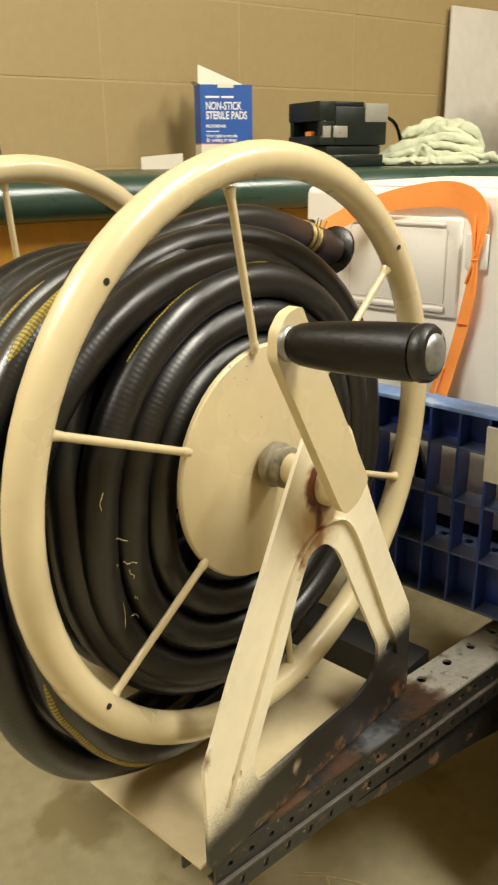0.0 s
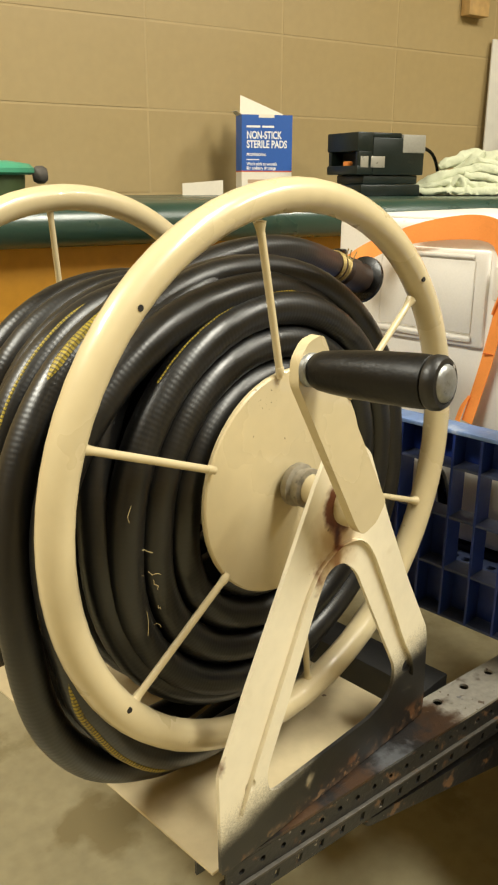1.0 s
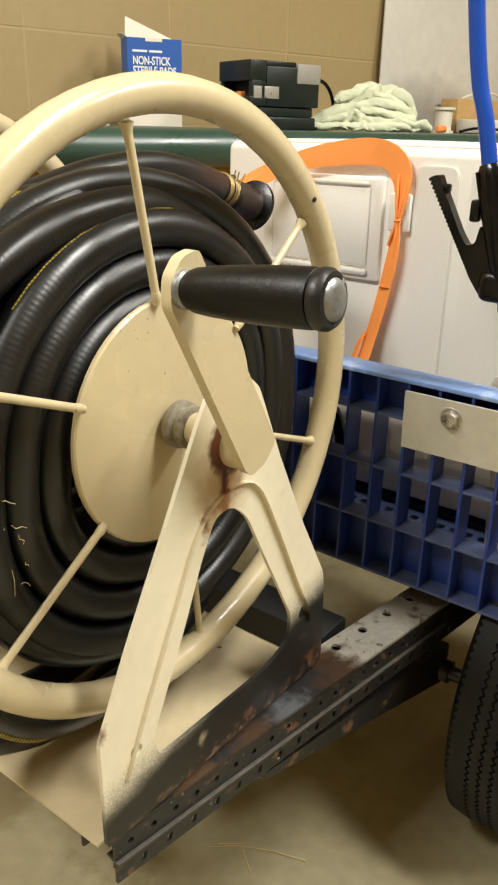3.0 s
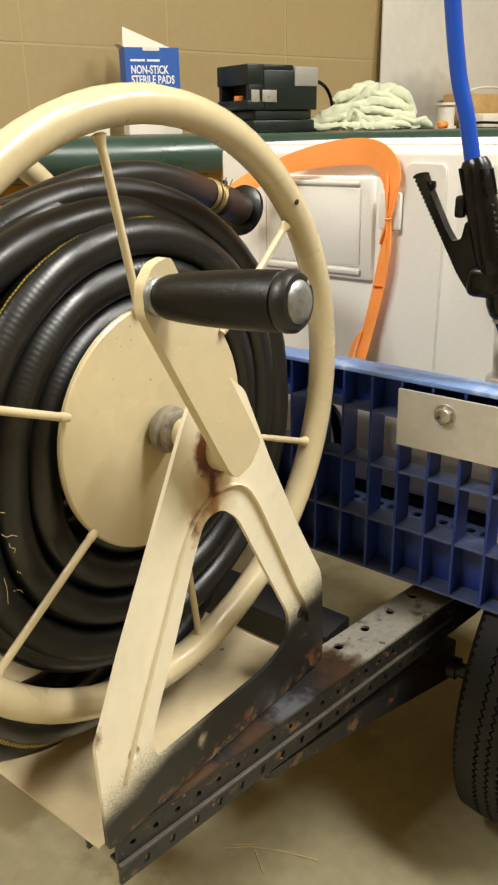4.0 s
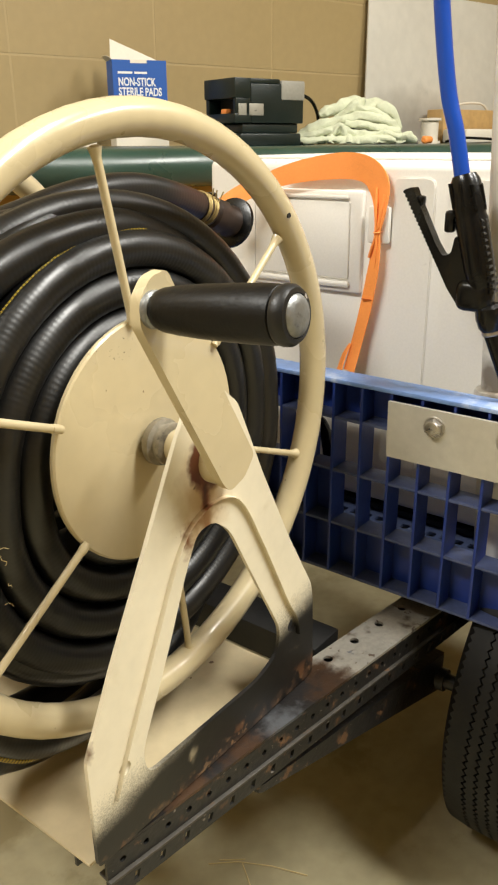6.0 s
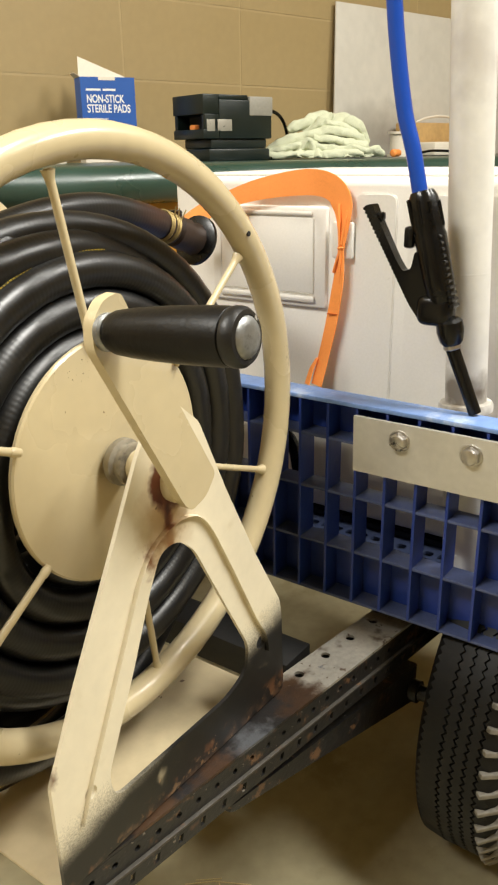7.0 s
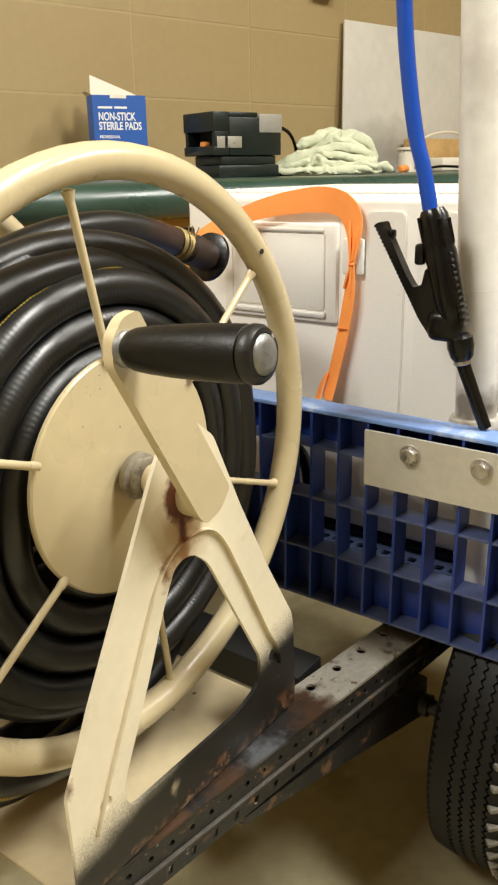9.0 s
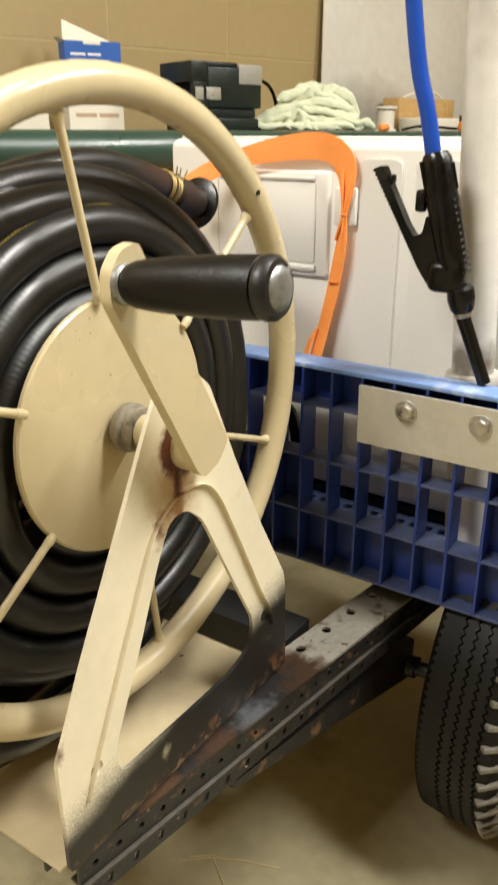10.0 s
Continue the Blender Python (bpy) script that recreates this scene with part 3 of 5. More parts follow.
def machine():
    m = thing("bench_machine", "old dark green enamel desk machine with silver label", "machine", (1.28, 1.568, TOP), turn=-4)
    a, d = 0.099, 0.066
    m.scale = (1.0, 1.0, 1.06)
    part("base", box(-a + 0.014, a - 0.006, -d, d, 0.0, 0.026, 0.004), M_MACHINE, m, own=True)
    part("neck", box(-a + 0.024, a - 0.012, -d + 0.006, d - 0.01, 0.0264, 0.0462, 0.003), M_MACHINE, m, own=True)
    part("housing", box(-a + 0.045, a, -d, d, 0.0465, 0.126, 0.0025), M_MACHINE, m, own=True)
    part("hood", box(-a, -a + 0.0446, -d, d, 0.096, 0.1365, 0.0025), M_MACHINE, m, own=True)
    part("top_cover", box(-a + 0.045, 0.030, -d + 0.002, d - 0.002, 0.1262, 0.1365, 0.0025), M_MACHINE, m, own=True)
    part("lower_jaw", box(-a, -a + 0.0446, -d, d, 0.0465, 0.066, 0.0025), M_MACHINE, m, own=True)
    part("jaw_post", box(-a + 0.004, -a + 0.0446, -d + 0.001, -d + 0.014, 0.0645, 0.0975, 0.002), M_MACHINE, m, own=True)
    part("jaw_post", box(-a + 0.004, -a + 0.0446, d - 0.014, d - 0.001, 0.0645, 0.0975, 0.002), M_MACHINE, m, own=True)
    part("jaw_back", box(-a + 0.038, -a + 0.0446, -d + 0.0145, d - 0.0145, 0.0645, 0.0975), M_DARK, m, own=True)
    part("red_key", box(-a + 0.006, -a + 0.02, -0.02, 0.004, 0.0642, 0.076, 0.003), M_ORANGE, m, "small orange key", own=True)
    part("cover_plate", box(0.032, a + 0.002, -d - 0.002, d - 0.02, 0.094, 0.134, 0.003), M_COVER, m, "grey worn cover plate", own=True)
    part("label_plate", box(-0.090, -0.068, -d - 0.0015, -d + 0.001, 0.062, 0.086, 0.0005), M_LABEL, m, "scratched silver label", own=True)
    part("label_plate", box(-0.060, -0.020, -d - 0.0015, -d + 0.001, 0.062, 0.086, 0.0005), M_LABEL, m, "scratched silver label", own=True)
    cord = smooth_path([(0.096, -0.02, 0.108), (0.150, -0.01, 0.106), (0.186, 0.0, 0.088), (0.200, 0.0, 0.055), (0.196, 0.0, 0.022), (0.180, -0.01, 0.006), (0.14, -0.03, 0.0042), (0.10, -0.05, 0.0042)], 8)
    part("power_cord", sweep(cord, 0.0042, 10), M_BLACKPL, m, own=True)


machine()


def towel():
    """A crumpled cloth: a round heap, rolled folds that sweep across it, and a ruffled hem round its foot."""
    me = bmesh.new()

    def add(mesh):
        me.from_mesh(mesh)
        bpy.data.meshes.remove(mesh)

    def crumple(verts, big, small):
        for v in verts:
            p = v.co
            v.co = p + big * noise.noise_vector(p * 26) + small * noise.noise_vector(p * 85)
            v.co.z = max(0.001, v.co.z)

    def heap(cx, cy, rx, ry, h, power):
        rows = []
        for i in range(40):
            f = i / 39
            row = []
            for k in range(90):
                a = 2 * math.pi * k / 90
                r = math.sin(f * math.pi / 2) ** power
                row.append(me.verts.new((cx + rx * r * math.cos(a), cy + ry * r * math.sin(a), h * math.cos(f * math.pi / 2) ** 0.62)))
            rows.append(row)
        for p, q in zip(rows, rows[1:]):
            for k in range(90):
                me.faces.new((p[k], p[(k + 1) % 90], q[(k + 1) % 90], q[k]))
        bmesh.ops.remove_doubles(me, verts=rows[0], dist=0.0005)
    heap(0.048, 0.055, 0.080, 0.070, 0.108, 0.80)
    heap(-0.035, 0.045, 0.085, 0.050, 0.050, 1.0)
    rolls = [
        ([(-0.080, 0.006, 0.066), (-0.060, 0.008, 0.076), (-0.025, 0.016, 0.088), (0.010, 0.030, 0.096), (0.05, 0.05, 0.096)], 0.017, 0.9),
        ([(-0.040, 0.010, 0.060), (-0.012, 0.000, 0.074), (0.010, -0.002, 0.090), (0.030, 0.012, 0.104)], 0.011, 1.0),
        ([(-0.135, -0.010, 0.018), (-0.095, -0.012, 0.036), (-0.050, -0.014, 0.050), (-0.005, -0.020, 0.062), (0.045, -0.022, 0.062), (0.092, -0.012, 0.052), (0.118, 0.006, 0.030)], 0.013, 0.8),
        ([(-0.020, -0.026, 0.052), (0.030, -0.034, 0.044), (0.075, -0.028, 0.036), (0.112, -0.016, 0.032), (0.124, 0.0, 0.014)], 0.010, 0.8),
        ([(-0.152, -0.022, 0.010), (-0.110, -0.026, 0.022), (-0.066, -0.030, 0.030), (-0.030, -0.036, 0.034), (0.005, -0.040, 0.024), (0.040, -0.042, 0.020), (0.085, -0.038, 0.024), (0.115, -0.030, 0.018)], 0.011, 0.85),
        ([(-0.060, -0.034, 0.014), (-0.048, -0.040, 0.034), (-0.036, -0.044, 0.044), (-0.022, -0.044, 0.030), (-0.010, -0.046, 0.012)], 0.008, 0.8),
        ([(-0.155, -0.040, 0.008), (-0.10, -0.048, 0.010), (-0.05, -0.052, 0.012), (0.0, -0.054, 0.011), (0.05, -0.052, 0.012), (0.10, -0.046, 0.010)], 0.0085, 0.9),
        ([(0.112, -0.012, 0.010), (0.136, -0.014, 0.016), (0.152, -0.012, 0.014), (0.160, -0.006, 0.012)], 0.011, 1.0),
        ([(0.060, 0.000, 0.090), (0.096, 0.005, 0.076), (0.114, 0.012, 0.052), (0.120, 0.018, 0.026)], 0.013, 0.7),
        ([(0.000, -0.006, 0.076), (0.030, -0.014, 0.080), (0.062, -0.014, 0.072), (0.092, -0.006, 0.056)], 0.010, 0.8),
    ]
    for pts, r, flat in rolls:
        add(sweep(smooth_path(pts, 10), lambda f, r=r: r * (0.72 + 0.28 * min(1, 5 * f, 5 * (1 - f)) + 0.12 * math.sin(9 * f + r * 900)), 18, flatten=flat))
    crumple(me.verts, 0.0070, 0.0030)
    # the hem: a thin ruffled skirt
    lo, hi = [], []
    for k in range(161):
        a = math.pi * (0.94 + 1.14 * k / 160)
        c, d = math.cos(a), math.sin(a)
        ruffle = math.sin(k * 0.42 + 2.2 * math.sin(k * 0.11)) + 0.5 * math.sin(k * 0.93 + 1)
        lo.append(Vector((0.158 * c, 0.045 + 0.106 * d, 0.0022 + 0.0032 * max(0.0, ruffle))) + Vector((c, d, 0)) * 0.006 * ruffle)
        hi.append(Vector((0.130 * c, 0.045 + 0.080 * d, 0.020 + 0.004 * ruffle)))
    rows = [[me.verts.new(p.lerp(q, f) + Vector((0, 0, 0.005 * math.sin(math.pi * f)))) for p, q in zip(lo, hi)] for f in (0, 0.25, 0.5, 0.75, 1)]
    fs = []
    for p, q in zip(rows, rows[1:]):
        for k in range(160):
            fs.append(me.faces.new((p[k], p[k + 1], q[k + 1], q[k])))
    ext = bmesh.ops.extrude_face_region(me, geom=fs)["geom"]
    bmesh.ops.translate(me, verts=[g for g in ext if isinstance(g, bmesh.types.BMVert)], vec=(0, 0, 0.0028))
    me.transform(pose(1.520, 1.475, TOP + 0.001, 0, 0, -37))
    single("towel", me, M_TOWEL, "crumpled pale green terry towel on the table", "towel")

towel()


def lidded_pot():
    p = thing("lidded_pot", "green plastic pot with mint green lid and dark knob", "pot", (0.34, 1.60, TOP))
    part("pot_body", lathe([(0, 0.06), (0.004, 0.066), (0.036, 0.070), (0.044, 0.070)], (0.34, 1.60, TOP), (0, 0, 1)), mat("olive_plastic", (0.06, 0.09, 0.035), 0.4), p)
    part("lid", lathe([(0, 0.082), (0.004, 0.088), (0.012, 0.088), (0.020, 0.080), (0.026, 0.04), (0.027, 0.01)], (0.34, 1.60, TOP + 0.0445), (0, 0, 1), 40), M_MINT, p, "mint green lid")
    part("knob", lathe([(0, 0.012), (0.008, 0.017), (0.02, 0.017), (0.028, 0.011)], (0.424, 1.585, TOP + 0.044), (1, -0.2, 0.05), 16), mat("grey_rubber", (0.09, 0.08, 0.07), 0.7), p, "dark grey knob")


lidded_pot()

# board leaning on the wall, and the small things before it
bm = box(0, 1.0, -0.003, 0.003, 0, 0.462, 0.001)
bm.transform(Matrix.Translation((2.012, 1.899, TOP + 0.002)) @ Euler((radians(-3.0), 0, radians(0))).to_matrix().to_4x4())
for v in bm.verts:
    v.co.x += 0.05 * (v.co.z - TOP)
single("white_board", bm, M_BOARD, "stained white board standing against the block wall", "board")
b = thing("wooden_bracket", "pine wood shelf bracket fixed on the wall", "bracket", (1.95, 1.93, 1.315))
part("upright", box(1.90, 1.985, 1.90, 1.938, 1.320, 1.62, 0.003), M_PINE, b)
part("arm", box(1.92, 1.965, 1.62, 1.90, 1.585, 1.62, 0.003), M_PINE, b)
SX, SY = 2.20, 1.78
s = thing("thread_spool", "white plastic spool standing on the table", "spool", (SX, SY, TOP))
part("flange", cyl((SX, SY, TOP), (SX, SY, TOP + 0.008), 0.036), M_CARD, s)
part("core", cyl((SX, SY, TOP + 0.0082), (SX, SY, TOP + 0.07), 0.028), M_CARD, s)
part("flange", cyl((SX, SY, TOP + 0.0702), (SX, SY, TOP + 0.078), 0.036), M_CARD, s)
single("cardboard_carton", box(2.30, 2.62, 1.805, 1.878, TOP + 0.001, TOP + 0.108, 0.003), M_PINE, "low brown cardboard carton on the table", "carton")
single("white_tray", box(2.28, 2.60, 1.69, 1.79, TOP + 0.001, TOP + 0.044, 0.006), M_CARD, "shallow white plastic tray on the table", "tray")
cable = smooth_path([(2.36, 1.84, TOP + 0.11), (2.42, 1.84, TOP + 0.125), (2.5, 1.84, TOP + 0.132), (2.57, 1.84, TOP + 0.122), (2.63, 1.84, TOP + 0.06), (2.65, 1.84, TOP + 0.004)], 8)
me = sweep(cable, 0.004, 8, name="cable")
me.materials.append(M_CARD)
tagged(new("cable", me), "thin white cable lying over a carton", "cable")
wire = smooth_path([(2.06, 1.60, TOP + 0.006), (2.14, 1.60, TOP + 0.016), (2.24, 1.59, TOP + 0.014), (2.32, 1.58, TOP + 0.012), (2.36, 1.60, TOP + 0.04), (2.42, 1.64, TOP + 0.048), (2.5, 1.64, TOP + 0.006)], 8)
me = sweep(wire, 0.004, 8, name="black_wire")
me.materials.append(M_BLACKPL)
tagged(new("black_wire", me), "thin black wire lying on the table", "wire")
plug = lathe([(0, 0.006), (0.004, 0.011), (0.038, 0.010), (0.046, 0.005)], (1.955, 1.60, TOP + 0.0115), (1, 0.2, 0))
single("orange_plug", plug, M_ORANGE, "orange plastic plug on the table", "plug")
plug = lathe([(0, 0.008), (0.004, 0.016), (0.03, 0.016), (0.036, 0.009)], (2.30, 1.56, TOP + 0.0165), (1, -0.4, 0))
single("orange_plug", plug, M_ORANGE, "orange plastic plug on the table", "plug")

# ---- hose reel ----
HUB = 0.598
FAR = 0.31
SPOKES = [100.0, 39, -21, -81, -142.5, 159]


def hose_reel():
    r = thing("hose_reel", "cream enamelled steel hose reel with crank, bolted to the cart", "hose reel", (0, 0.1, 0.316), CART)
    for y in (0.0, FAR):
        rim = part("wheel_rim", torus((0, y, HUB - 0.004) if y else (0.002, 0, HUB + 0.003), (0, 1, 0), 0.2276 if y else 0.2274, 0.0129), M_CREAM, r)
        side = -1 if y == 0 else 1
        part("side_disc", lathe([(0, 0.0955), (0.0012, 0.097), (0.004, 0.097), (0.005, 0.0955)], (0, y - 0.002, HUB), (0, 1, 0), 64), M_CREAM, r)
        for a in (q - (5 if y else 0) for q in SPOKES):
            c, s = math.cos(radians(a)), math.sin(radians(a))
            sp = part("spoke", cyl((0.0945 * c, y - 0.004 * side * -1, HUB + 0.0945 * s), (0.216 * c, y, HUB + 0.216 * s), 0.0031, seg=12), M_CREAM, r)
            part("weld", lathe([(0, 0.0031), (0.004, 0.0035), (0.008, 0.0045), (0.010, 0.0052)], (0.205 * c, y, HUB + 0.205 * s), (c, 0, s), 12), M_CREAM, sp)
            part("weld", lathe([(0, 0.0031), (0.002, 0.0036), (0.005, 0.0036), (0.007, 0.0032)], (0.0965 * c, y + 0.004 * side, HUB + 0.0965 * s), (c, 0, s), 12), M_CREAM, sp)
        if y == 0:
            for a in (134, 214, 43.0):
                c, s = 0.2276 * math.cos(radians(a)), 0.2276 * math.sin(radians(a))
                if a > 200:
                    c, s = c + 0.006, s + 0.003
                part("rivet_hole", cyl((c, -0.0130, HUB + s), (c, -0.0095, HUB + s), 0.0023, seg=12), M_DARK, rim, "dark drilled hole")
    part("drum", cyl((0, 0.004, HUB), (0, FAR - 0.004, HUB), 0.062, seg=32), M_CREAM, r)
    part("axle", cyl((0, -0.068, HUB), (0, FAR + 0.06, HUB), 0.011, seg=20), M_STEEL, r, "grey steel axle")
    col = part("bearing_collar", lathe([(0, 0.017), (0.002, 0.0185), (0.007, 0.0185), (0.0085, 0.0150), (0.0125, 0.0150), (0.0135, 0.0168), (0.017, 0.0168), (0.018, 0.0145)], (0, -0.006, HUB), (0, -1, 0), 28), M_COLLAR, r, "grooved grey bearing collar")
    part("sleeve", lathe([(0, 0.0125), (0.024, 0.0125), (0.026, 0.0120)], (0, -0.0245, HUB), (0, -1, 0), 24), M_CREAM, col, "cream painted sleeve")
    # stands: pressed sheet with an opening, an embossed border and folded edges
    outline = rounded([(-0.136, 0.316), (-0.138, 0.414), (-0.128, 0.434), (-0.1096, 0.474), (-0.0694, 0.552), (-0.036, 0.618), (-0.022, 0.642), (0.004, 0.655), (0.034, 0.630), (0.066, 0.562), (0.105, 0.487), (0.1435, 0.421), (0.147, 0.404), (0.150, 0.330), (0.149, 0.316)], 0.005)
    opening = rounded([(0.003, 0.543), (-0.016, 0.541), (-0.030, 0.514), (-0.0515, 0.4605), (-0.086, 0.384), (-0.080, 0.361), (0.06, 0.361), (0.088, 0.371), (0.094, 0.396), (0.0524, 0.472), (0.022, 0.528)], 0.012)
    for y, sgn in ((-0.055, -1), (FAR + 0.055, 1)):
        bm = bmesh.new()
        holes = [opening, ring2d(-0.104, 0.385, 0.006), ring2d(0.112, 0.391, 0.007)]
        if sgn < 0:
            sheet(outline, holes, (0, y, 0), (1, 0, 0), (0, 0, 1), 0.0035, bm=bm)
        else:
            sheet(outline, [opening], (0, y, 0), (1, 0, 0), (0, 0, 1), 0.0035, bm=bm)
        st = part("stand", bm, M_STAND, r, "pressed sheet A-frame, cream with black sprayed foot")
        if sgn < 0:
            # embossed crease beside the opening
            line = [(-0.116, 0.365), (-0.104, 0.395), (-0.092, 0.4216), (-0.066, 0.478), (-0.040, 0.532), (-0.020, 0.553), (0.008, 0.560), (0.034, 0.548), (0.062, 0.500), (0.0996, 0.426), (0.116, 0.398), (0.120, 0.378)]
            crease = smooth_path([(x, y - 0.0034, z) for x, z in line], 6)
            part("embossed_crease", sweep(crease, 0.0040, 12, flatten=0.13), M_STAND, st)
        part("pivot_boss", lathe([(0, 0.0185), (0.006, 0.0185), (0.010, 0.016), (0.018, 0.015), (0.0185, 0.0005)], (0.006, y - 0.003, HUB - 0.004) if sgn < 0 else (0, y + 0.004, HUB), (0, sgn, 0), 24), M_CREAM, r)
    part("base_plate", box(-0.138, 0.140, -0.05, 0.325, 0.3125, 0.3155, 0.0008), M_PLATE, r, "dusty cream base plate")
    # crank
    arm = sheet(rounded([(-0.094, 0.714), (-0.093, 0.730), (-0.084, 0.741), (-0.070, 0.744), (-0.061, 0.728), (0.004, 0.618), (0.0135, 0.602), (0.002, 0.588), (-0.0145, 0.5825), (-0.022, 0.590)], 0.0045), [], (0, -0.0815, 0), (1, 0, 0), (0, 0, 1), 0.008)
    crank = part("crank_arm", arm, M_CREAM, r)
    k0, k1 = Vector((-0.0835, -0.0895, 0.7225)), Vector((-0.0785, -0.187, 0.7298))
    ka = (k1 - k0).normalized()
    part("knob_washer", lathe([(0, 0.0112), (0.003, 0.0112), (0.0045, 0.0100)], k0, ka, 28), M_ZINC, crank)
    part("crank_knob", lathe([(0.0, 0.0092), (0.0015, 0.0112), (0.006, 0.0128), (0.016, 0.0140), (0.032, 0.0151), (0.050, 0.0158), (0.068, 0.0161), (0.080, 0.0160), (0.0825, 0.0155), (0.0832, 0.0146)], k0 + ka * 0.0048, ka, 44), M_GRIP, crank, "tapered black plastic knob")
    ring = part("knob_ring", lathe([(0, 0.0146), (0.0005, 0.0157), (0.0025, 0.0163), (0.0060, 0.0160), (0.0085, 0.0142), (0.0090, 0.0118), (0.0080, 0.0112)], k0 + ka * 0.0882, ka, 44), M_CHIPPED, crank, "chipped black end ring")
    part("knob_cap", lathe([(0, 0.0112), (0.003, 0.0112), (0.0045, 0.0100), (0.0056, 0.0060), (0.0058, 0.001)], k0 + ka * 0.0940, ka, 32), M_ZINC, ring, "worn metal end cap")


hose_reel()

# ---- the hose on the reel ----
HR = 0.0147


def coil(r0, r1, y0, y1, turns, wob=0.003, seed=0, dx=0.0, dz=0.0, start=0.0):
    rnd = random.Random(seed)
    ph = [rnd.uniform(0, 6.28) for _ in range(4)]
    pts, n = [], int(turns * 56)
    for i in range(n + 1):
        f = i / n
        a = start + 2 * math.pi * turns * f
        r = r0 + (r1 - r0) * f + wob * math.sin(2 * a + ph[0]) + wob * 0.7 * math.sin(3 * a + ph[1])
        r *= 1 + 0.13 * max(0.0, -math.sin(a))
        y = y0 + (y1 - y0) * f + 0.004 * math.sin(2 * a + ph[2])
        pts.append((dx + r * math.cos(a), y, HUB + dz + r * math.sin(a)))
    return pts


def side_line(points, toward, r):
    """The line on a tube's skin on the side that looks toward a direction."""
    pts = [Vector(p) for p in points]
    out = []
    for i, p in enumerate(pts):
        t = (pts[min(i + 1, len(pts) - 1)] - pts[max(i - 1, 0)]).normalized()
        w = Vector(toward(p) if callable(toward) else toward)
        w = (w - t * w.dot(t)).normalized()
        out.append(p + w * r)
    return out


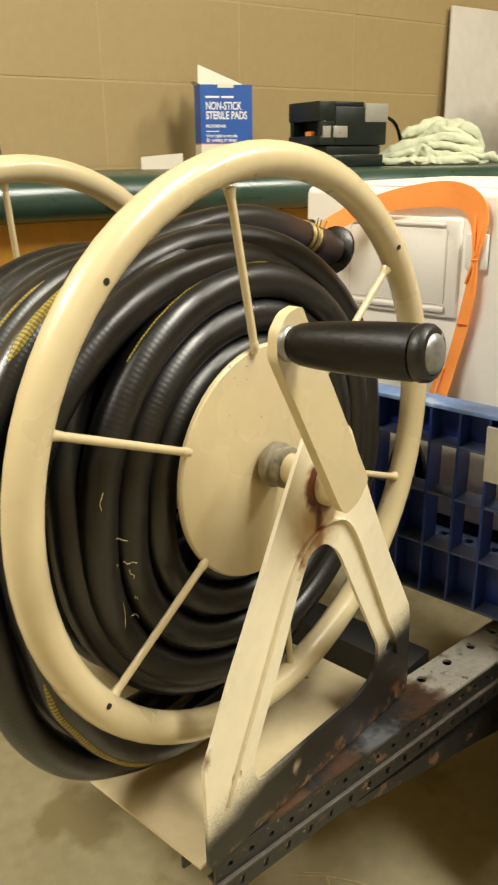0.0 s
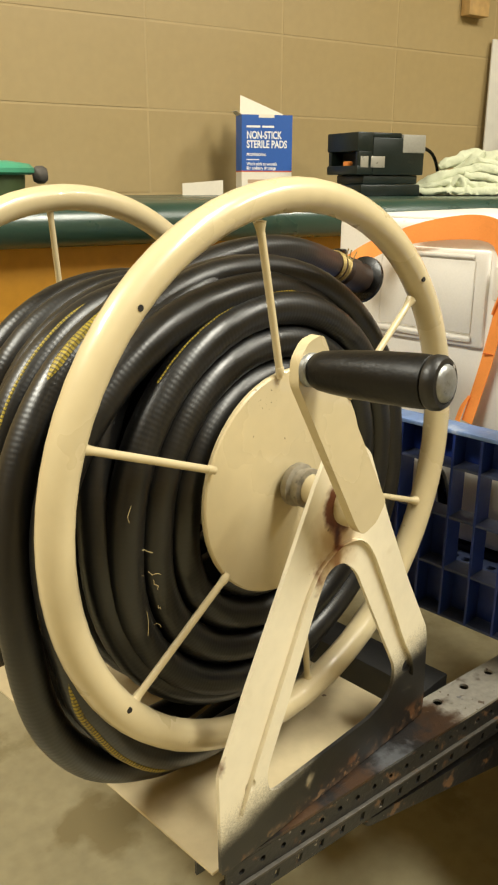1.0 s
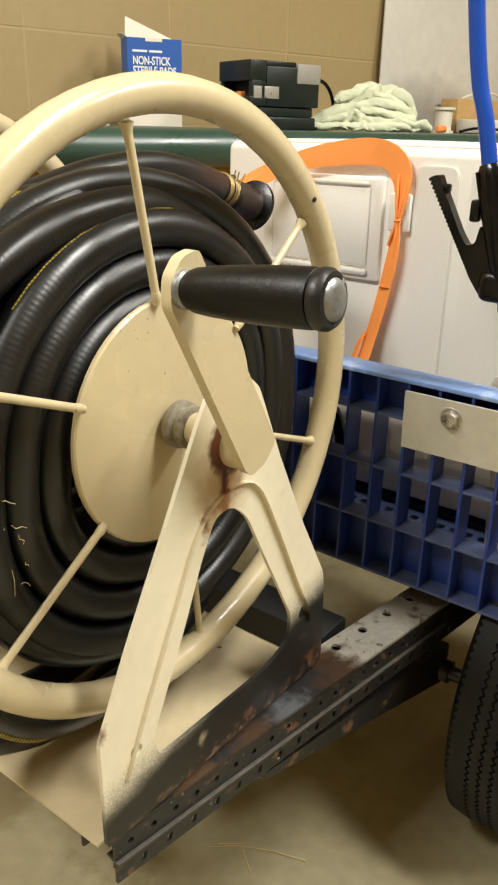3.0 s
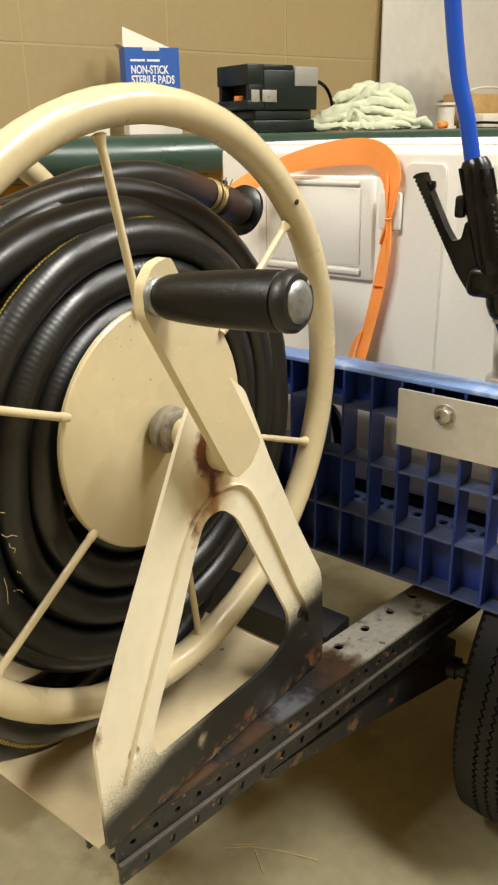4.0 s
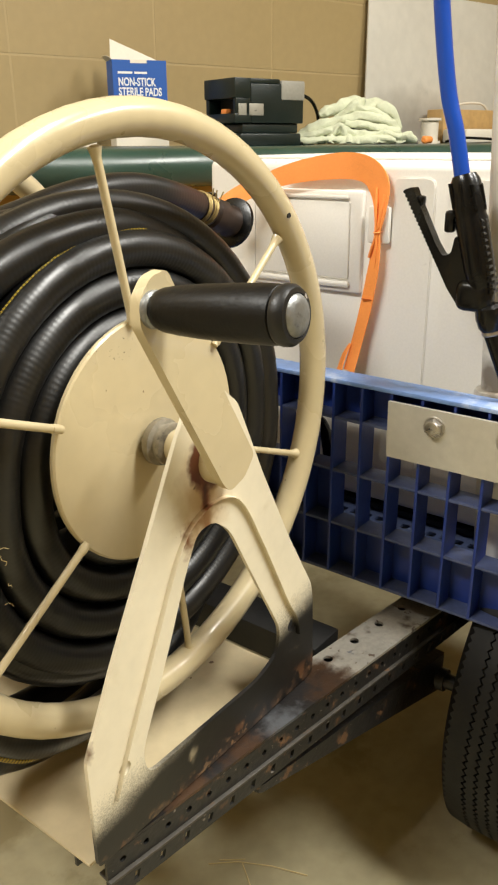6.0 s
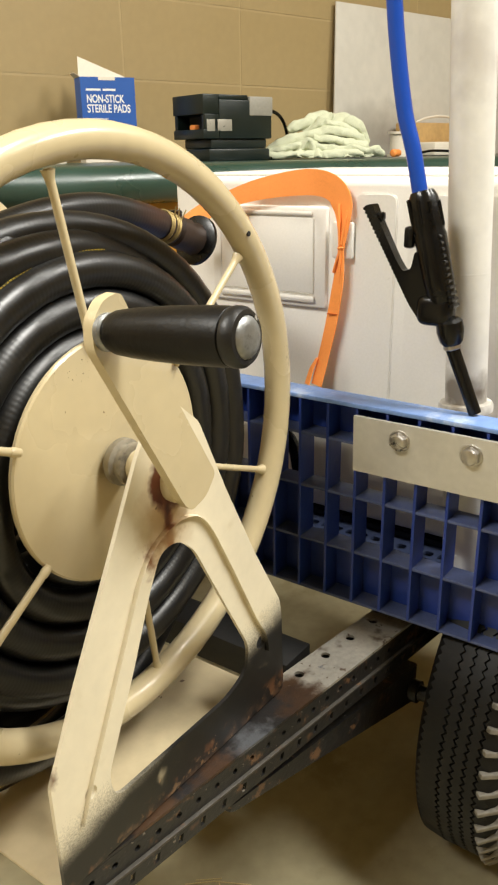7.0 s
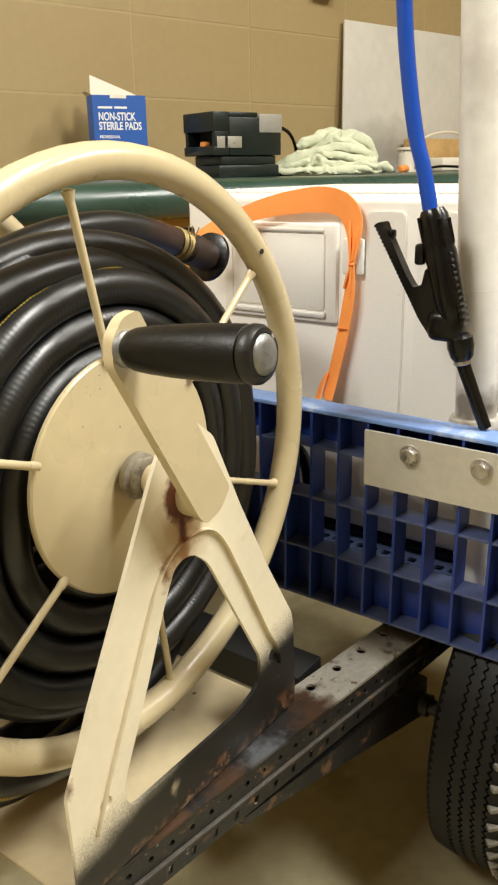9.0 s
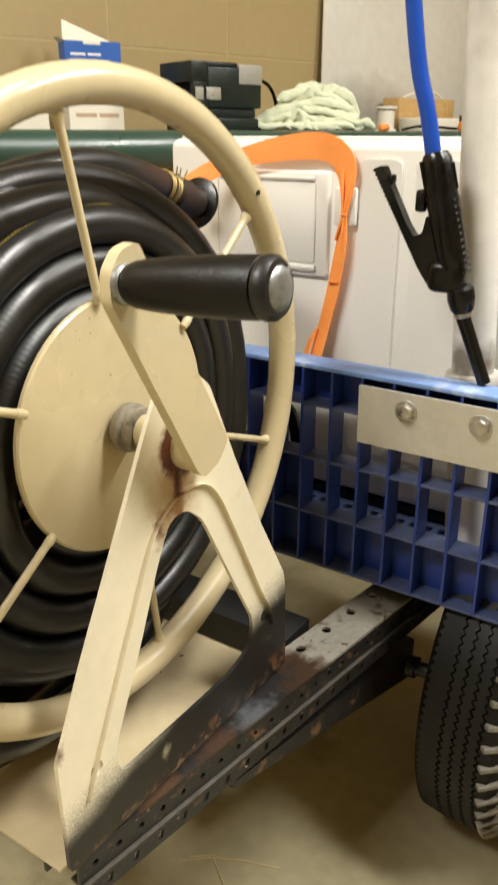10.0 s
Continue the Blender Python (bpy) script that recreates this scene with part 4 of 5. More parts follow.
def garden_hose():
    h = thing("garden_hose", "black ribbed rubber hose with yellow stripe wound on the reel", "hose", (0, 0.13, 0.42), CART)
    runs = [
        coil(0.0805, 0.185, 0.030, 0.030, 3.75, 0.002, 1, dx=0.012, dz=-0.012, start=2.0 - 1.4 * math.pi),
        coil(0.172, 0.175, 0.062, 0.090, 1.6, 0.003, 2, dx=0.008, dz=-0.008),
        coil(0.145, 0.145, 0.062, 0.25, 6, 0.002, 3),
        coil(0.168, 0.160, 0.095, 0.25, 5.0, 0.004, 4, dz=-0.01),
        coil(0.116, 0.116, 0.062, 0.25, 6, 0.002, 5),
        coil(0.158, 0.188, 0.040, 0.040, 0.84, 0.001, 6, dx=0.004, dz=-0.006, start=1.35),
    ]
    n = len(runs[0])
    runs[0] = [(x, y + 0.05 * max(0.0, (k - n + 30) / 30) ** 2, z) for k, (x, y, z) in enumerate(runs[0])]
    runs[-1] = [(x, y + 0.075 * max(0.0, (18 - k) / 18) ** 1.5, z) for k, (x, y, z) in enumerate(runs[-1])]
    for p in runs:
        part("coil", sweep(p, HR, 16), M_HOSE, h)
    # slack loops that sag past the rim behind the near wheel
    loops = [
        [(0.12, 0.105, 0.715), (0.06, 0.10, 0.746), (-0.02, 0.095, 0.754), (-0.095, 0.088, 0.742), (-0.160, 0.08, 0.706), (-0.207, 0.07, 0.645), (-0.226, 0.060, 0.57), (-0.227, 0.052, 0.510), (-0.219, 0.051, 0.460), (-0.203, 0.051, 0.421), (-0.172, 0.052, 0.382), (-0.130, 0.054, 0.355), (-0.085, 0.056, 0.339), (-0.02, 0.062, 0.340), (0.05, 0.068, 0.358), (0.12, 0.075, 0.41), (0.16, 0.08, 0.50)],
        [(0.10, 0.155, 0.705), (0.03, 0.150, 0.735), (-0.05, 0.145, 0.742), (-0.115, 0.140, 0.722), (-0.170, 0.132, 0.675), (-0.20, 0.125, 0.61), (-0.206, 0.12, 0.54), (-0.185, 0.115, 0.455), (-0.165, 0.11, 0.405), (-0.135, 0.11, 0.362), (-0.09, 0.11, 0.338), (-0.02, 0.11, 0.334), (0.06, 0.112, 0.352), (0.13, 0.12, 0.43)],
        [(0.10, 0.05, 0.725), (0.02, 0.045, 0.752), (-0.07, 0.042, 0.742), (-0.140, 0.040, 0.705), (-0.190, 0.038, 0.650), (-0.207, 0.038, 0.58), (-0.196, 0.032, 0.482), (-0.181, 0.030, 0.444), (-0.153, 0.030, 0.402), (-0.116, 0.030, 0.372), (-0.055, 0.034, 0.353), (0.03, 0.042, 0.354), (0.10, 0.052, 0.390), (0.15, 0.055, 0.46)],
    ]
    for p in loops:
        path = smooth_path(p, 9)
        part("slack_loop", sweep(path, HR, 16), M_HOSE, h)
    stripes = [(runs[0], 2.62, 2.80, lambda p: Vector((p.x * 0.45, -0.02, (p.z - HUB) * 0.45 + 0.03)) * 10)]
    for path, a, b, toward in stripes:
        n = len(path)
        sub = side_line(path, toward, HR - 0.0002)[int(a * 56):min(n, int(b * 56))]
        part("yellow_stripe", sweep(sub, 0.0009, 6), M_YELLOW, h, "yellow stripe")
    for p, lo, hi, toward, rr in ((loops[0], 0.15, 0.28, (-0.6, -0.6, 0.75), 0.0046), (loops[1], 0.2, 0.42, (-0.5, -0.5, 0.8), 0.0014), (loops[2], 0.44, 0.72, (-0.85, -0.7, -0.35), 0.0036), (loops[1], 0.46, 0.62, (-0.85, -0.7, -0.2), 0.0030)):
        path = smooth_path(p, 9)
        sub = side_line(path, toward, HR - rr * 0.55)[int(lo * len(path)):int(hi * len(path))]
        part("yellow_stripe", sweep(sub, lambda f, k=rr: k * min(1, 0.15 + 6 * f, 0.15 + 6 * (1 - f)), 8), M_YELLOW, h, "yellow stripe")
    # the free end and its coupling
    end = smooth_path([(-0.13, 0.125, 0.69), (-0.06, 0.138, 0.735), (0.022, 0.147, 0.757), (0.090, 0.15, 0.770), (0.150, 0.15, 0.771), (0.205, 0.15, 0.760), (0.252, 0.15, 0.744)], 9)
    part("hose_end", sweep(end, HR, 16), M_HOSE_END, h)
    a, b = Vector(end[-1]), (Vector(end[-1]) - Vector(end[-4])).normalized()
    cl = part("wire_clamp", lathe([(0, HR + 0.0002), (0.002, HR + 0.0007), (0.016, HR + 0.0007), (0.018, HR)], a - b * 0.016, b, 20), M_RUSTFIT, h, "twisted brass wire clamp")
    wires = random.Random(11)
    for k in range(9):
        part("wire_turn", torus(a - b * (0.016 - 0.0019 * k), b + Vector((wires.uniform(-0.12, 0.12), wires.uniform(-0.14, 0.14), wires.uniform(-0.12, 0.12))), HR + 0.0010, 0.0009, 26, 6), M_BRASS, cl)
    for k in range(3):
        u = Vector((0.3, -0.75, 0.6)).normalized() * (HR + 0.0012)
        tip = a - b * (0.012 - 0.006 * k) + u
        part("wire_end", cyl(tip, tip + Vector((wires.uniform(-0.006, 0.006), -0.003, 0.010)), 0.0007, seg=6), M_BRASS, cl)
    part("coupling", lathe([(0, 0.0125), (0.004, 0.017), (0.020, 0.018), (0.022, 0.016), (0.036, 0.017), (0.040, 0.019)], a + b * 0.002, b, 12), M_RUSTFIT, h, "dark rusty coupling")
    part("flange", lathe([(0, 0.019), (0.002, 0.027), (0.006, 0.0275), (0.008, 0.025), (0.010, 0.012)], a + b * 0.040, b, 28), M_BLACKPL, h, "black round flange")


garden_hose()
# ---- the cart ----


def cart():
    c = thing("utility_cart", "blue plastic utility cart on a black perforated steel frame", "cart", (0.5, 0.0, 0), CART)
    # main rail: perforated steel, set a little askew to the reel
    rail = pose(0, -0.0685, 0, 0, 0, -7.6)

    def railed(bm):
        bm.transform(rail)
        return bm
    hx = [0.1782 + 0.0442 * k for k in range(-6, 10)]
    part("rail_top", railed(sheet([(-0.125, 0.0), (0.62, 0.0), (0.62, 0.048), (-0.125, 0.048)], [ring2d(q, 0.0345, 0.0052, 12) for q in hx], (0, 0, 0.3092), (1, 0, 0), (0, 1, 0), 0.003)), M_RAILTOP, c, "worn steel face with round holes")
    hs = [-0.11 + 0.0224 * k for k in range(32)]
    part("rail_side", railed(sheet([(-0.125, 0.287), (0.62, 0.287), (0.62, 0.3088), (-0.125, 0.3088)], [ring2d(q, 0.298, 0.0030, 10) for q in hs], (0, 0.003, 0), (1, 0, 0), (0, 0, 1), 0.003)), M_BLACKSTEEL, c, "black perforated steel face")
    part("rail_lip", railed(box(-0.125, 0.62, -0.0035, 0.012, 0.2838, 0.2866, 0.0008)), M_LIP, c, "worn bright lip")
    slots = [[(q - 0.003, 0.2705), (q + 0.002, 0.2705), (q + 0.004, 0.2785), (q - 0.001, 0.2785)] for q in (-0.10 + 0.026 * k for k in range(27))]
    part("rail_lower_side", railed(sheet([(-0.125, 0.266), (0.62, 0.266), (0.62, 0.2835), (-0.125, 0.2835)], slots, (0, 0.001, 0), (1, 0, 0), (0, 0, 1), 0.003)), M_BLACKSTEEL, c)
    part("rail_back", railed(box(-0.125, 0.62, 0.0445, 0.0475, 0.266, 0.3088)), M_BLACKSTEEL, c)
    # dark strip behind the side holes, painted as the shade inside the rail
    part("rail_inner_shade", railed(box(-0.12, 0.615, 0.008, 0.011, 0.268, 0.3085)), M_DARK, c)
    part("far_rail", box(-0.136, 0.62, FAR + 0.052, FAR + 0.092, 0.27, 0.3122, 0.002), M_BLACKSTEEL, c)
    for x in (0.20, 0.50):
        part("cross_member", box(x, x + 0.05, -0.030, FAR + 0.050, 0.262, 0.300, 0.002), M_CHANNEL, c)
    # axle beam and stub
    bm = box(0.04, 0.388, -0.104, -0.060, 0.168, 0.262, 0.005)
    for v in bm.verts:
        f = (v.co.x - 0.04) / 0.348
        v.co.z = 0.262 - 0.042 * f if v.co.z > 0.21 else 0.254 - 0.086 * f
    for v in bm.verts:
        v.co.y += 0.030 * (1 - (v.co.x - 0.04) / 0.348)
    part("axle_beam", bm, M_BLACKSTEEL, c, "black tapered axle beam")
    part("stub_axle", cyl((0.372, -0.080, 0.192), (0.372, -0.19, 0.192), 0.0095), M_BLACKSTEEL, c)
    part("axle_collar", cyl((0.372, -0.104, 0.192), (0.372, -0.114, 0.192), 0.014), M_BLACKSTEEL, c)
    # deck rim: ribbed plastic grid
    X0, X1 = 0.287, 0.316
    rows = [0.345, 0.407, 0.472, 0.533, 0.572]
    ys = [0.283 - 0.0342 * i for i in range(36)]
    y_hi, y_lo = ys[0], ys[-1]
    rim = part("deck_rim", box(X0 - 0.002, X1 + 0.003, y_lo - 0.003, y_hi + 0.003, 0.5722, 0.5775, 0.002), M_BLUETOP, c, "scuffed light blue top edge")
    me = bpy.data.meshes.new("rib")
    bmr = box(X0, X1, -0.0016, 0.0016, rows[0], rows[-1] - 0.0005, 0.0006)
    bmesh.ops.recalc_face_normals(bmr, faces=bmr.faces)
    bmr.to_mesh(me)
    bmr.free()
    me.materials.append(M_BLUE)
    base = Vector(c["base"])
    for y in ys:
        ob = new("rib", me)
        ob.parent = c
        ob.location = Vector((0, y, 0)) - base
    for z in rows[:-1]:
        part("shelf_rib", box(X0 + 0.0008, X1, y_lo, y_hi, z - 0.0016, z + 0.0016, 0.0005), M_BLUEDUST, c)
    part("back_panel", box(X1 - 0.004, X1 - 0.001, y_lo, y_hi, rows[3] + 0.002, rows[4] - 0.001), M_BLUE, c)
    part("back_panel", box(X1 - 0.004, X1 - 0.001, y_lo, y_hi, rows[0] + 0.002, rows[1] - 0.002), M_BLUE, c)
    for i in (14, 15):
        part("back_panel", box(X1 - 0.004, X1 - 0.001, ys[i + 1] + 0.002, ys[i] - 0.002, rows[1] + 0.002, rows[3] - 0.002), M_BLUE, c)
    for i in (3, 4, 5, 6, 7):
        part("back_panel", box(X1 - 0.004, X1 - 0.001, ys[i + 1] + 0.002, ys[i] - 0.002, rows[1] + 0.002, rows[2] - 0.002), M_BLUE, c)
    # unseen ledge, added to keep lamp light off the cooler behind the cells
    part("shading_ledge", box(X1 + 0.0005, 0.375, y_lo, y_hi, 0.540, 0.5435, 0.001), M_BLUE, c)
    # deck floor: perforated plastic
    bm = bmesh.new()
    holes = []
    for i in range(6):
        for k in range(24):
            x, y = 0.334 + 0.018 * i, 0.16 - 0.018 * k
            holes.append(rounded([(x - 0.0058, y - 0.0058), (x + 0.0058, y - 0.0058), (x + 0.0058, y + 0.0058), (x - 0.0058, y + 0.0058)], 0.003, 2))
    sheet([(X1 + 0.001, y_lo), (0.86, y_lo), (0.86, y_hi), (X1 + 0.001, y_hi)], holes, (0, 0, 0.350), (1, 0, 0), (0, 1, 0), 0.004, bm=bm)
    # added dark sheet: puts the shade below the deck into its holes
    part("under_deck_shade", box(X1 + 0.002, 0.858, y_lo + 0.002, y_hi - 0.002, 0.330, 0.334), M_DARK, c)
    part("deck_floor", bm, M_DECK, c, "perforated blue plastic deck")
    # aluminium strap plate with bolts
    pl = part("strap_plate", sheet([(-0.62, 0.509), (-0.0598, 0.5065), (-0.0588, 0.5660), (-0.62, 0.5665)], [], (X0 - 0.0025, 0, 0), (0, 1, 0), (0, 0, 1), -0.004), M_ALU, c, "brushed aluminium strap plate")
    for y in (-0.1103, -0.1836, -0.2570, -0.3304):
        bo = part("bolt", cyl((X0 - 0.0066, y, 0.5488), (X0 - 0.0125, y, 0.5488), 0.0098, 0.0088, seg=6), M_STEEL, pl, "hexagon bolt head")
        part("washer", lathe([(0, 0.0108), (0.0012, 0.0112), (0.0016, 0.0108)], (X0 - 0.0065, y, 0.5488), (-1, 0, 0), 24), M_STEEL, bo)
        part("bolt_dome", lathe([(0, 0.0082), (0.0015, 0.0070), (0.0024, 0.003)], (X0 - 0.0124, y, 0.5488), (-1, 0, 0), 18), M_STEEL, bo)
    # road wheel
    wheel(c, (0.446, -0.205, 0.202), 0.202, 0.096)
    wheel(c, (0.446, FAR + 0.22, 0.202), 0.202, 0.096)


def wheel(c, hub, R, width):
    """A tyre with ribbed tread, shoulder lugs, rim and hub cap; the axle runs along y."""
    x, y, z = hub
    h = width / 2
    prof = []
    def groove(y0):
        return [(y0 - 0.0014, R), (y0 - 0.0008, R - 0.004), (y0 + 0.0008, R - 0.004), (y0 + 0.0014, R)]
    prof += [(-h * 0.86, R * 0.62), (-h * 0.98, R * 0.74), (-h, R * 0.84), (-h * 0.93, R * 0.935), (-h * 0.78, R * 0.985)]
    for g in (-0.014, -0.001, 0.012, 0.025):
        prof += groove(g)
    prof += [(h * 0.78, R * 0.985), (h * 0.93, R * 0.935), (h, R * 0.84), (h * 0.98, R * 0.74), (h * 0.86, R * 0.62)]
    bm = lathe([(p, r) for p, r in prof], (x, y, z), (0, -1, 0), 264)
    for v in bm.verts:      # zigzag of the tread grooves
        d = Vector((v.co.x - x, 0, v.co.z - z))
        if d.length > R * 0.955:
            a = math.atan2(d.z, d.x)
            v.co.y += 0.0019 * (1 if int(round(a / (2 * math.pi) * 264)) % 2 == 0 else -1)
    ty = part("tyre", bm, M_RUBBER, c, "worn black tyre with zigzag tread")
    lug = bpy.data.meshes.new("tread_lug")
    b2 = box(-0.0030, 0.0030, -0.016, 0.016, -0.005, 0.0035, 0.0014)
    bmesh.ops.recalc_face_normals(b2, faces=b2.faces)
    b2.to_mesh(lug)
    b2.free()
    lug.materials.append(M_LUG)
    base = Vector(c["base"])
    for k in range(52):
        a = 2 * math.pi * k / 52
        for s in (-1,):
            ob = new("tread_lug", lug)
            ob.parent = ty
            ob.matrix_basis = Matrix.Translation(Vector((x + R * 0.962 * math.cos(a), y + s * h * 0.86, z + R * 0.962 * math.sin(a))) - base) @ Euler((0, math.pi / 2 - a, 0)).to_matrix().to_4x4() @ Euler((-0.75 * s, 0, 0)).to_matrix().to_4x4()
    part("rim", lathe([(-h * 0.7, R * 0.60), (-h * 0.72, R * 0.63), (-h * 0.4, R * 0.55), (h * 0.4, R * 0.55), (h * 0.72, R * 0.63), (h * 0.7, R * 0.60)], (x, y, z), (0, -1, 0), 48), M_BLACKSTEEL, c)
    part("hub_cap", lathe([(-h * 0.8, 0.02), (-h * 0.8, 0.028), (h * 0.8, 0.028), (h * 0.85, 0.02)], (x, y, z), (0, -1, 0), 24), M_STEEL, c)


cart()

# ---- cooler ----


def cooler():
    X, Y0, Y1, Z0, Z1 = 0.440, -0.22, 0.305, 0.3545, 0.790
    c = thing("cooler", "large white plastic cooler standing on the cart deck", "cooler", (0.64, 0.09, Z0), CART)
    part("body", box(X, 0.84, Y0, Y1, 0.3685, 0.7915, 0.011, seg=4), M_COOLER, c)
    part("base_skirt", box(X + 0.002, 0.838, Y0 + 0.002, Y1 - 0.002, 0.3545, 0.368, 0.004), M_BLACKPL, c, "black base skirt")
    part("lid", box(X + 0.012, 0.830, Y0 + 0.012, Y1 - 0.012, 0.7917, 0.7945, 0.001), M_COOLER, c, "flat white lid")
    pn = part("front_panel", box(X - 0.0065, X + 0.004, 0.066, 0.238, 0.638, 0.758, 0.004), M_COOLER, c, "raised front panel")
    part("panel_recess", box(X - 0.0085, X - 0.005, 0.082, 0.222, 0.655, 0.746, 0.0030), M_COOLER, pn)
    part("panel_ridge", box(X - 0.0105, X - 0.0065, 0.084, 0.220, 0.7475, 0.7525, 0.0022), M_COOLER, pn)
    part("panel_ridge", box(X - 0.0105, X - 0.0065, 0.080, 0.224, 0.645, 0.653, 0.0030), M_COOLER, pn)
    for lo, hi in ((-0.022, 0.030), (-0.208, -0.036)):
        bm = sheet(rounded([(lo, 0.425), (hi, 0.425), (hi, 0.774), (lo, 0.774)], 0.012, 6), [], (X + 0.002, 0, 0), (0, 1, 0), (0, 0, 1), -0.0045)
        bmesh.ops.bevel(bm, geom=[e for e in bm.edges if len(e.link_faces) == 2 and e.calc_face_angle(0) > 1.0 and all(v.co.x < X for v in e.verts)], offset=0.0015, segments=2, affect="EDGES")
        part("raised_panel", bm, M_COOLER, c)
    part("latch_tab", box(X - 0.009, X - 0.001, 0.030, 0.058, 0.700, 0.742, 0.003), M_COOLER, c)


cooler()


def strap():
    s = thing("ratchet_strap", "bright orange webbing strap knotted over the cooler", "strap", (0.43, 0.05, 0.5775), CART)

    def ribbon(points, widths, across, steps=10, thick=0.0016):
        p = smooth_path(points, steps)
        w = [x for x in smooth_path([(q, 0, 0) for q in widths], steps)]
        ac = smooth_path(across, steps)
        bm = bmesh.new()
        rows = []
        for i, q in enumerate(p):
            t = (p[min(i + 1, len(p) - 1)] - p[max(i - 1, 0)]).normalized()
            a = ac[i]
            a = (a - t * a.dot(t)).normalized()
            n = t.cross(a) * thick / 2
            h = a * w[i].x / 2
            rows.append([bm.verts.new(q + v) for v in (-h - n, h * 0 - n * 1.3, h - n, h + n, h * 0 + n * 1.3, -h + n)])
        for a, b in zip(rows, rows[1:]):
            for k in range(6):
                bm.faces.new((a[k], a[(k + 1) % 6], b[(k + 1) % 6], b[k]))
        bm.faces.new(rows[0])
        bm.faces.new(rows[-1])
        return bm
    X = 0.440
    part("webbing", ribbon([(0.375, 0.232, 0.738), (0.395, 0.216, 0.752), (0.412, 0.190, 0.766), (0.424, 0.150, 0.778), (0.4285, 0.100, 0.785), (0.430, 0.070, 0.784), (0.430, 0.052, 0.776), (0.430, 0.0435, 0.762), (0.4295, 0.041, 0.745),
                            (0.428, 0.041, 0.726), (0.428, 0.0425, 0.712), (0.4285, 0.043, 0.697), (0.429, 0.046, 0.67), (0.430, 0.054, 0.625), (0.428, 0.062, 0.585), (0.42, 0.068, 0.545)],
                           [0.018, 0.021, 0.020, 0.025, 0.029, 0.029, 0.028, 0.026, 0.021, 0.013, 0.0085, 0.011, 0.016, 0.0175, 0.017, 0.017],
                           [(0.1, 0.3, 1)] * 2 + [(0.05, 0.1, 1)] * 3 + [(0, -0.25, 1), (0, -0.7, 0.8), (0, -1, 0.35)] + [(-0.25, -1, 0)] * 8, 12), M_ORANGE, s)
    # gathers at the pinch
    for dy, lo, hi in ((-0.0035, 0.755, 0.717), (0.003, 0.762, 0.715), (-0.002, 0.711, 0.672), (0.0025, 0.710, 0.684)):
        mid = (lo + hi) / 2
        out = [(0.4283, 0.0415 + dy * 1.7, lo), (0.4268, 0.0418 + dy, mid), (0.4268, 0.0425 + dy * 0.3, hi)] if lo > 0.72 else [(0.4268, 0.0425 + dy * 0.3, lo), (0.4270, 0.0453 + dy, mid), (0.4285, 0.0475 + dy * 1.9, hi)]
        part("gather", sweep(smooth_path(out, 6), 0.0017, 8), M_ORANGE, s)
    part("pinch_loop", torus((0.428, 0.0425, 0.713), (0, 0.1, 1), 0.0040, 0.0009, 18, 8), M_ORANGE, s)
    part("strap_tail", ribbon([(0.4255, 0.071, 0.578), (0.422, 0.077, 0.563), (0.417, 0.080, 0.545)], [0.003, 0.008, 0.010], [(0.6, 1, 0)] * 3), M_ORANGE, s)
    part("clip", box(0.362, 0.378, 0.238, 0.254, 0.738, 0.754, 0.003), M_BLACKPL, s, "black plastic clip")
    part("stitching", box(0.4265, 0.4285, 0.045, 0.059, 0.634, 0.6352), mat("orange_stitch", (0.5, 0.1, 0.01), 0.7), s)


strap()


def pole():
    p = thing("upright_pole", "weathered white pipe standing in a base ring on the cart", "pole", (0.360, -0.156, 0.3545), CART)
    a, b = Vector((0.360, -0.1585, 0.3545)), Vector((0.360, -0.0765, 1.75))
    part("pipe", cyl(a, b, 0.0208, seg=40), M_PIPE, p)
    k = (b - a).normalized()
    q = a + k * 0.212
    part("base_ring", lathe([(0, 0.0210), (0.0, 0.0275), (0.006, 0.0275), (0.009, 0.0260), (0.010, 0.0210)], q, k, 40), M_PIPE, p)
    part("seam", lathe([(0, 0.0208), (0.001, 0.0210), (0.002, 0.0208)], a + k * 0.35, k, 40), M_PIPE, p)


pole()


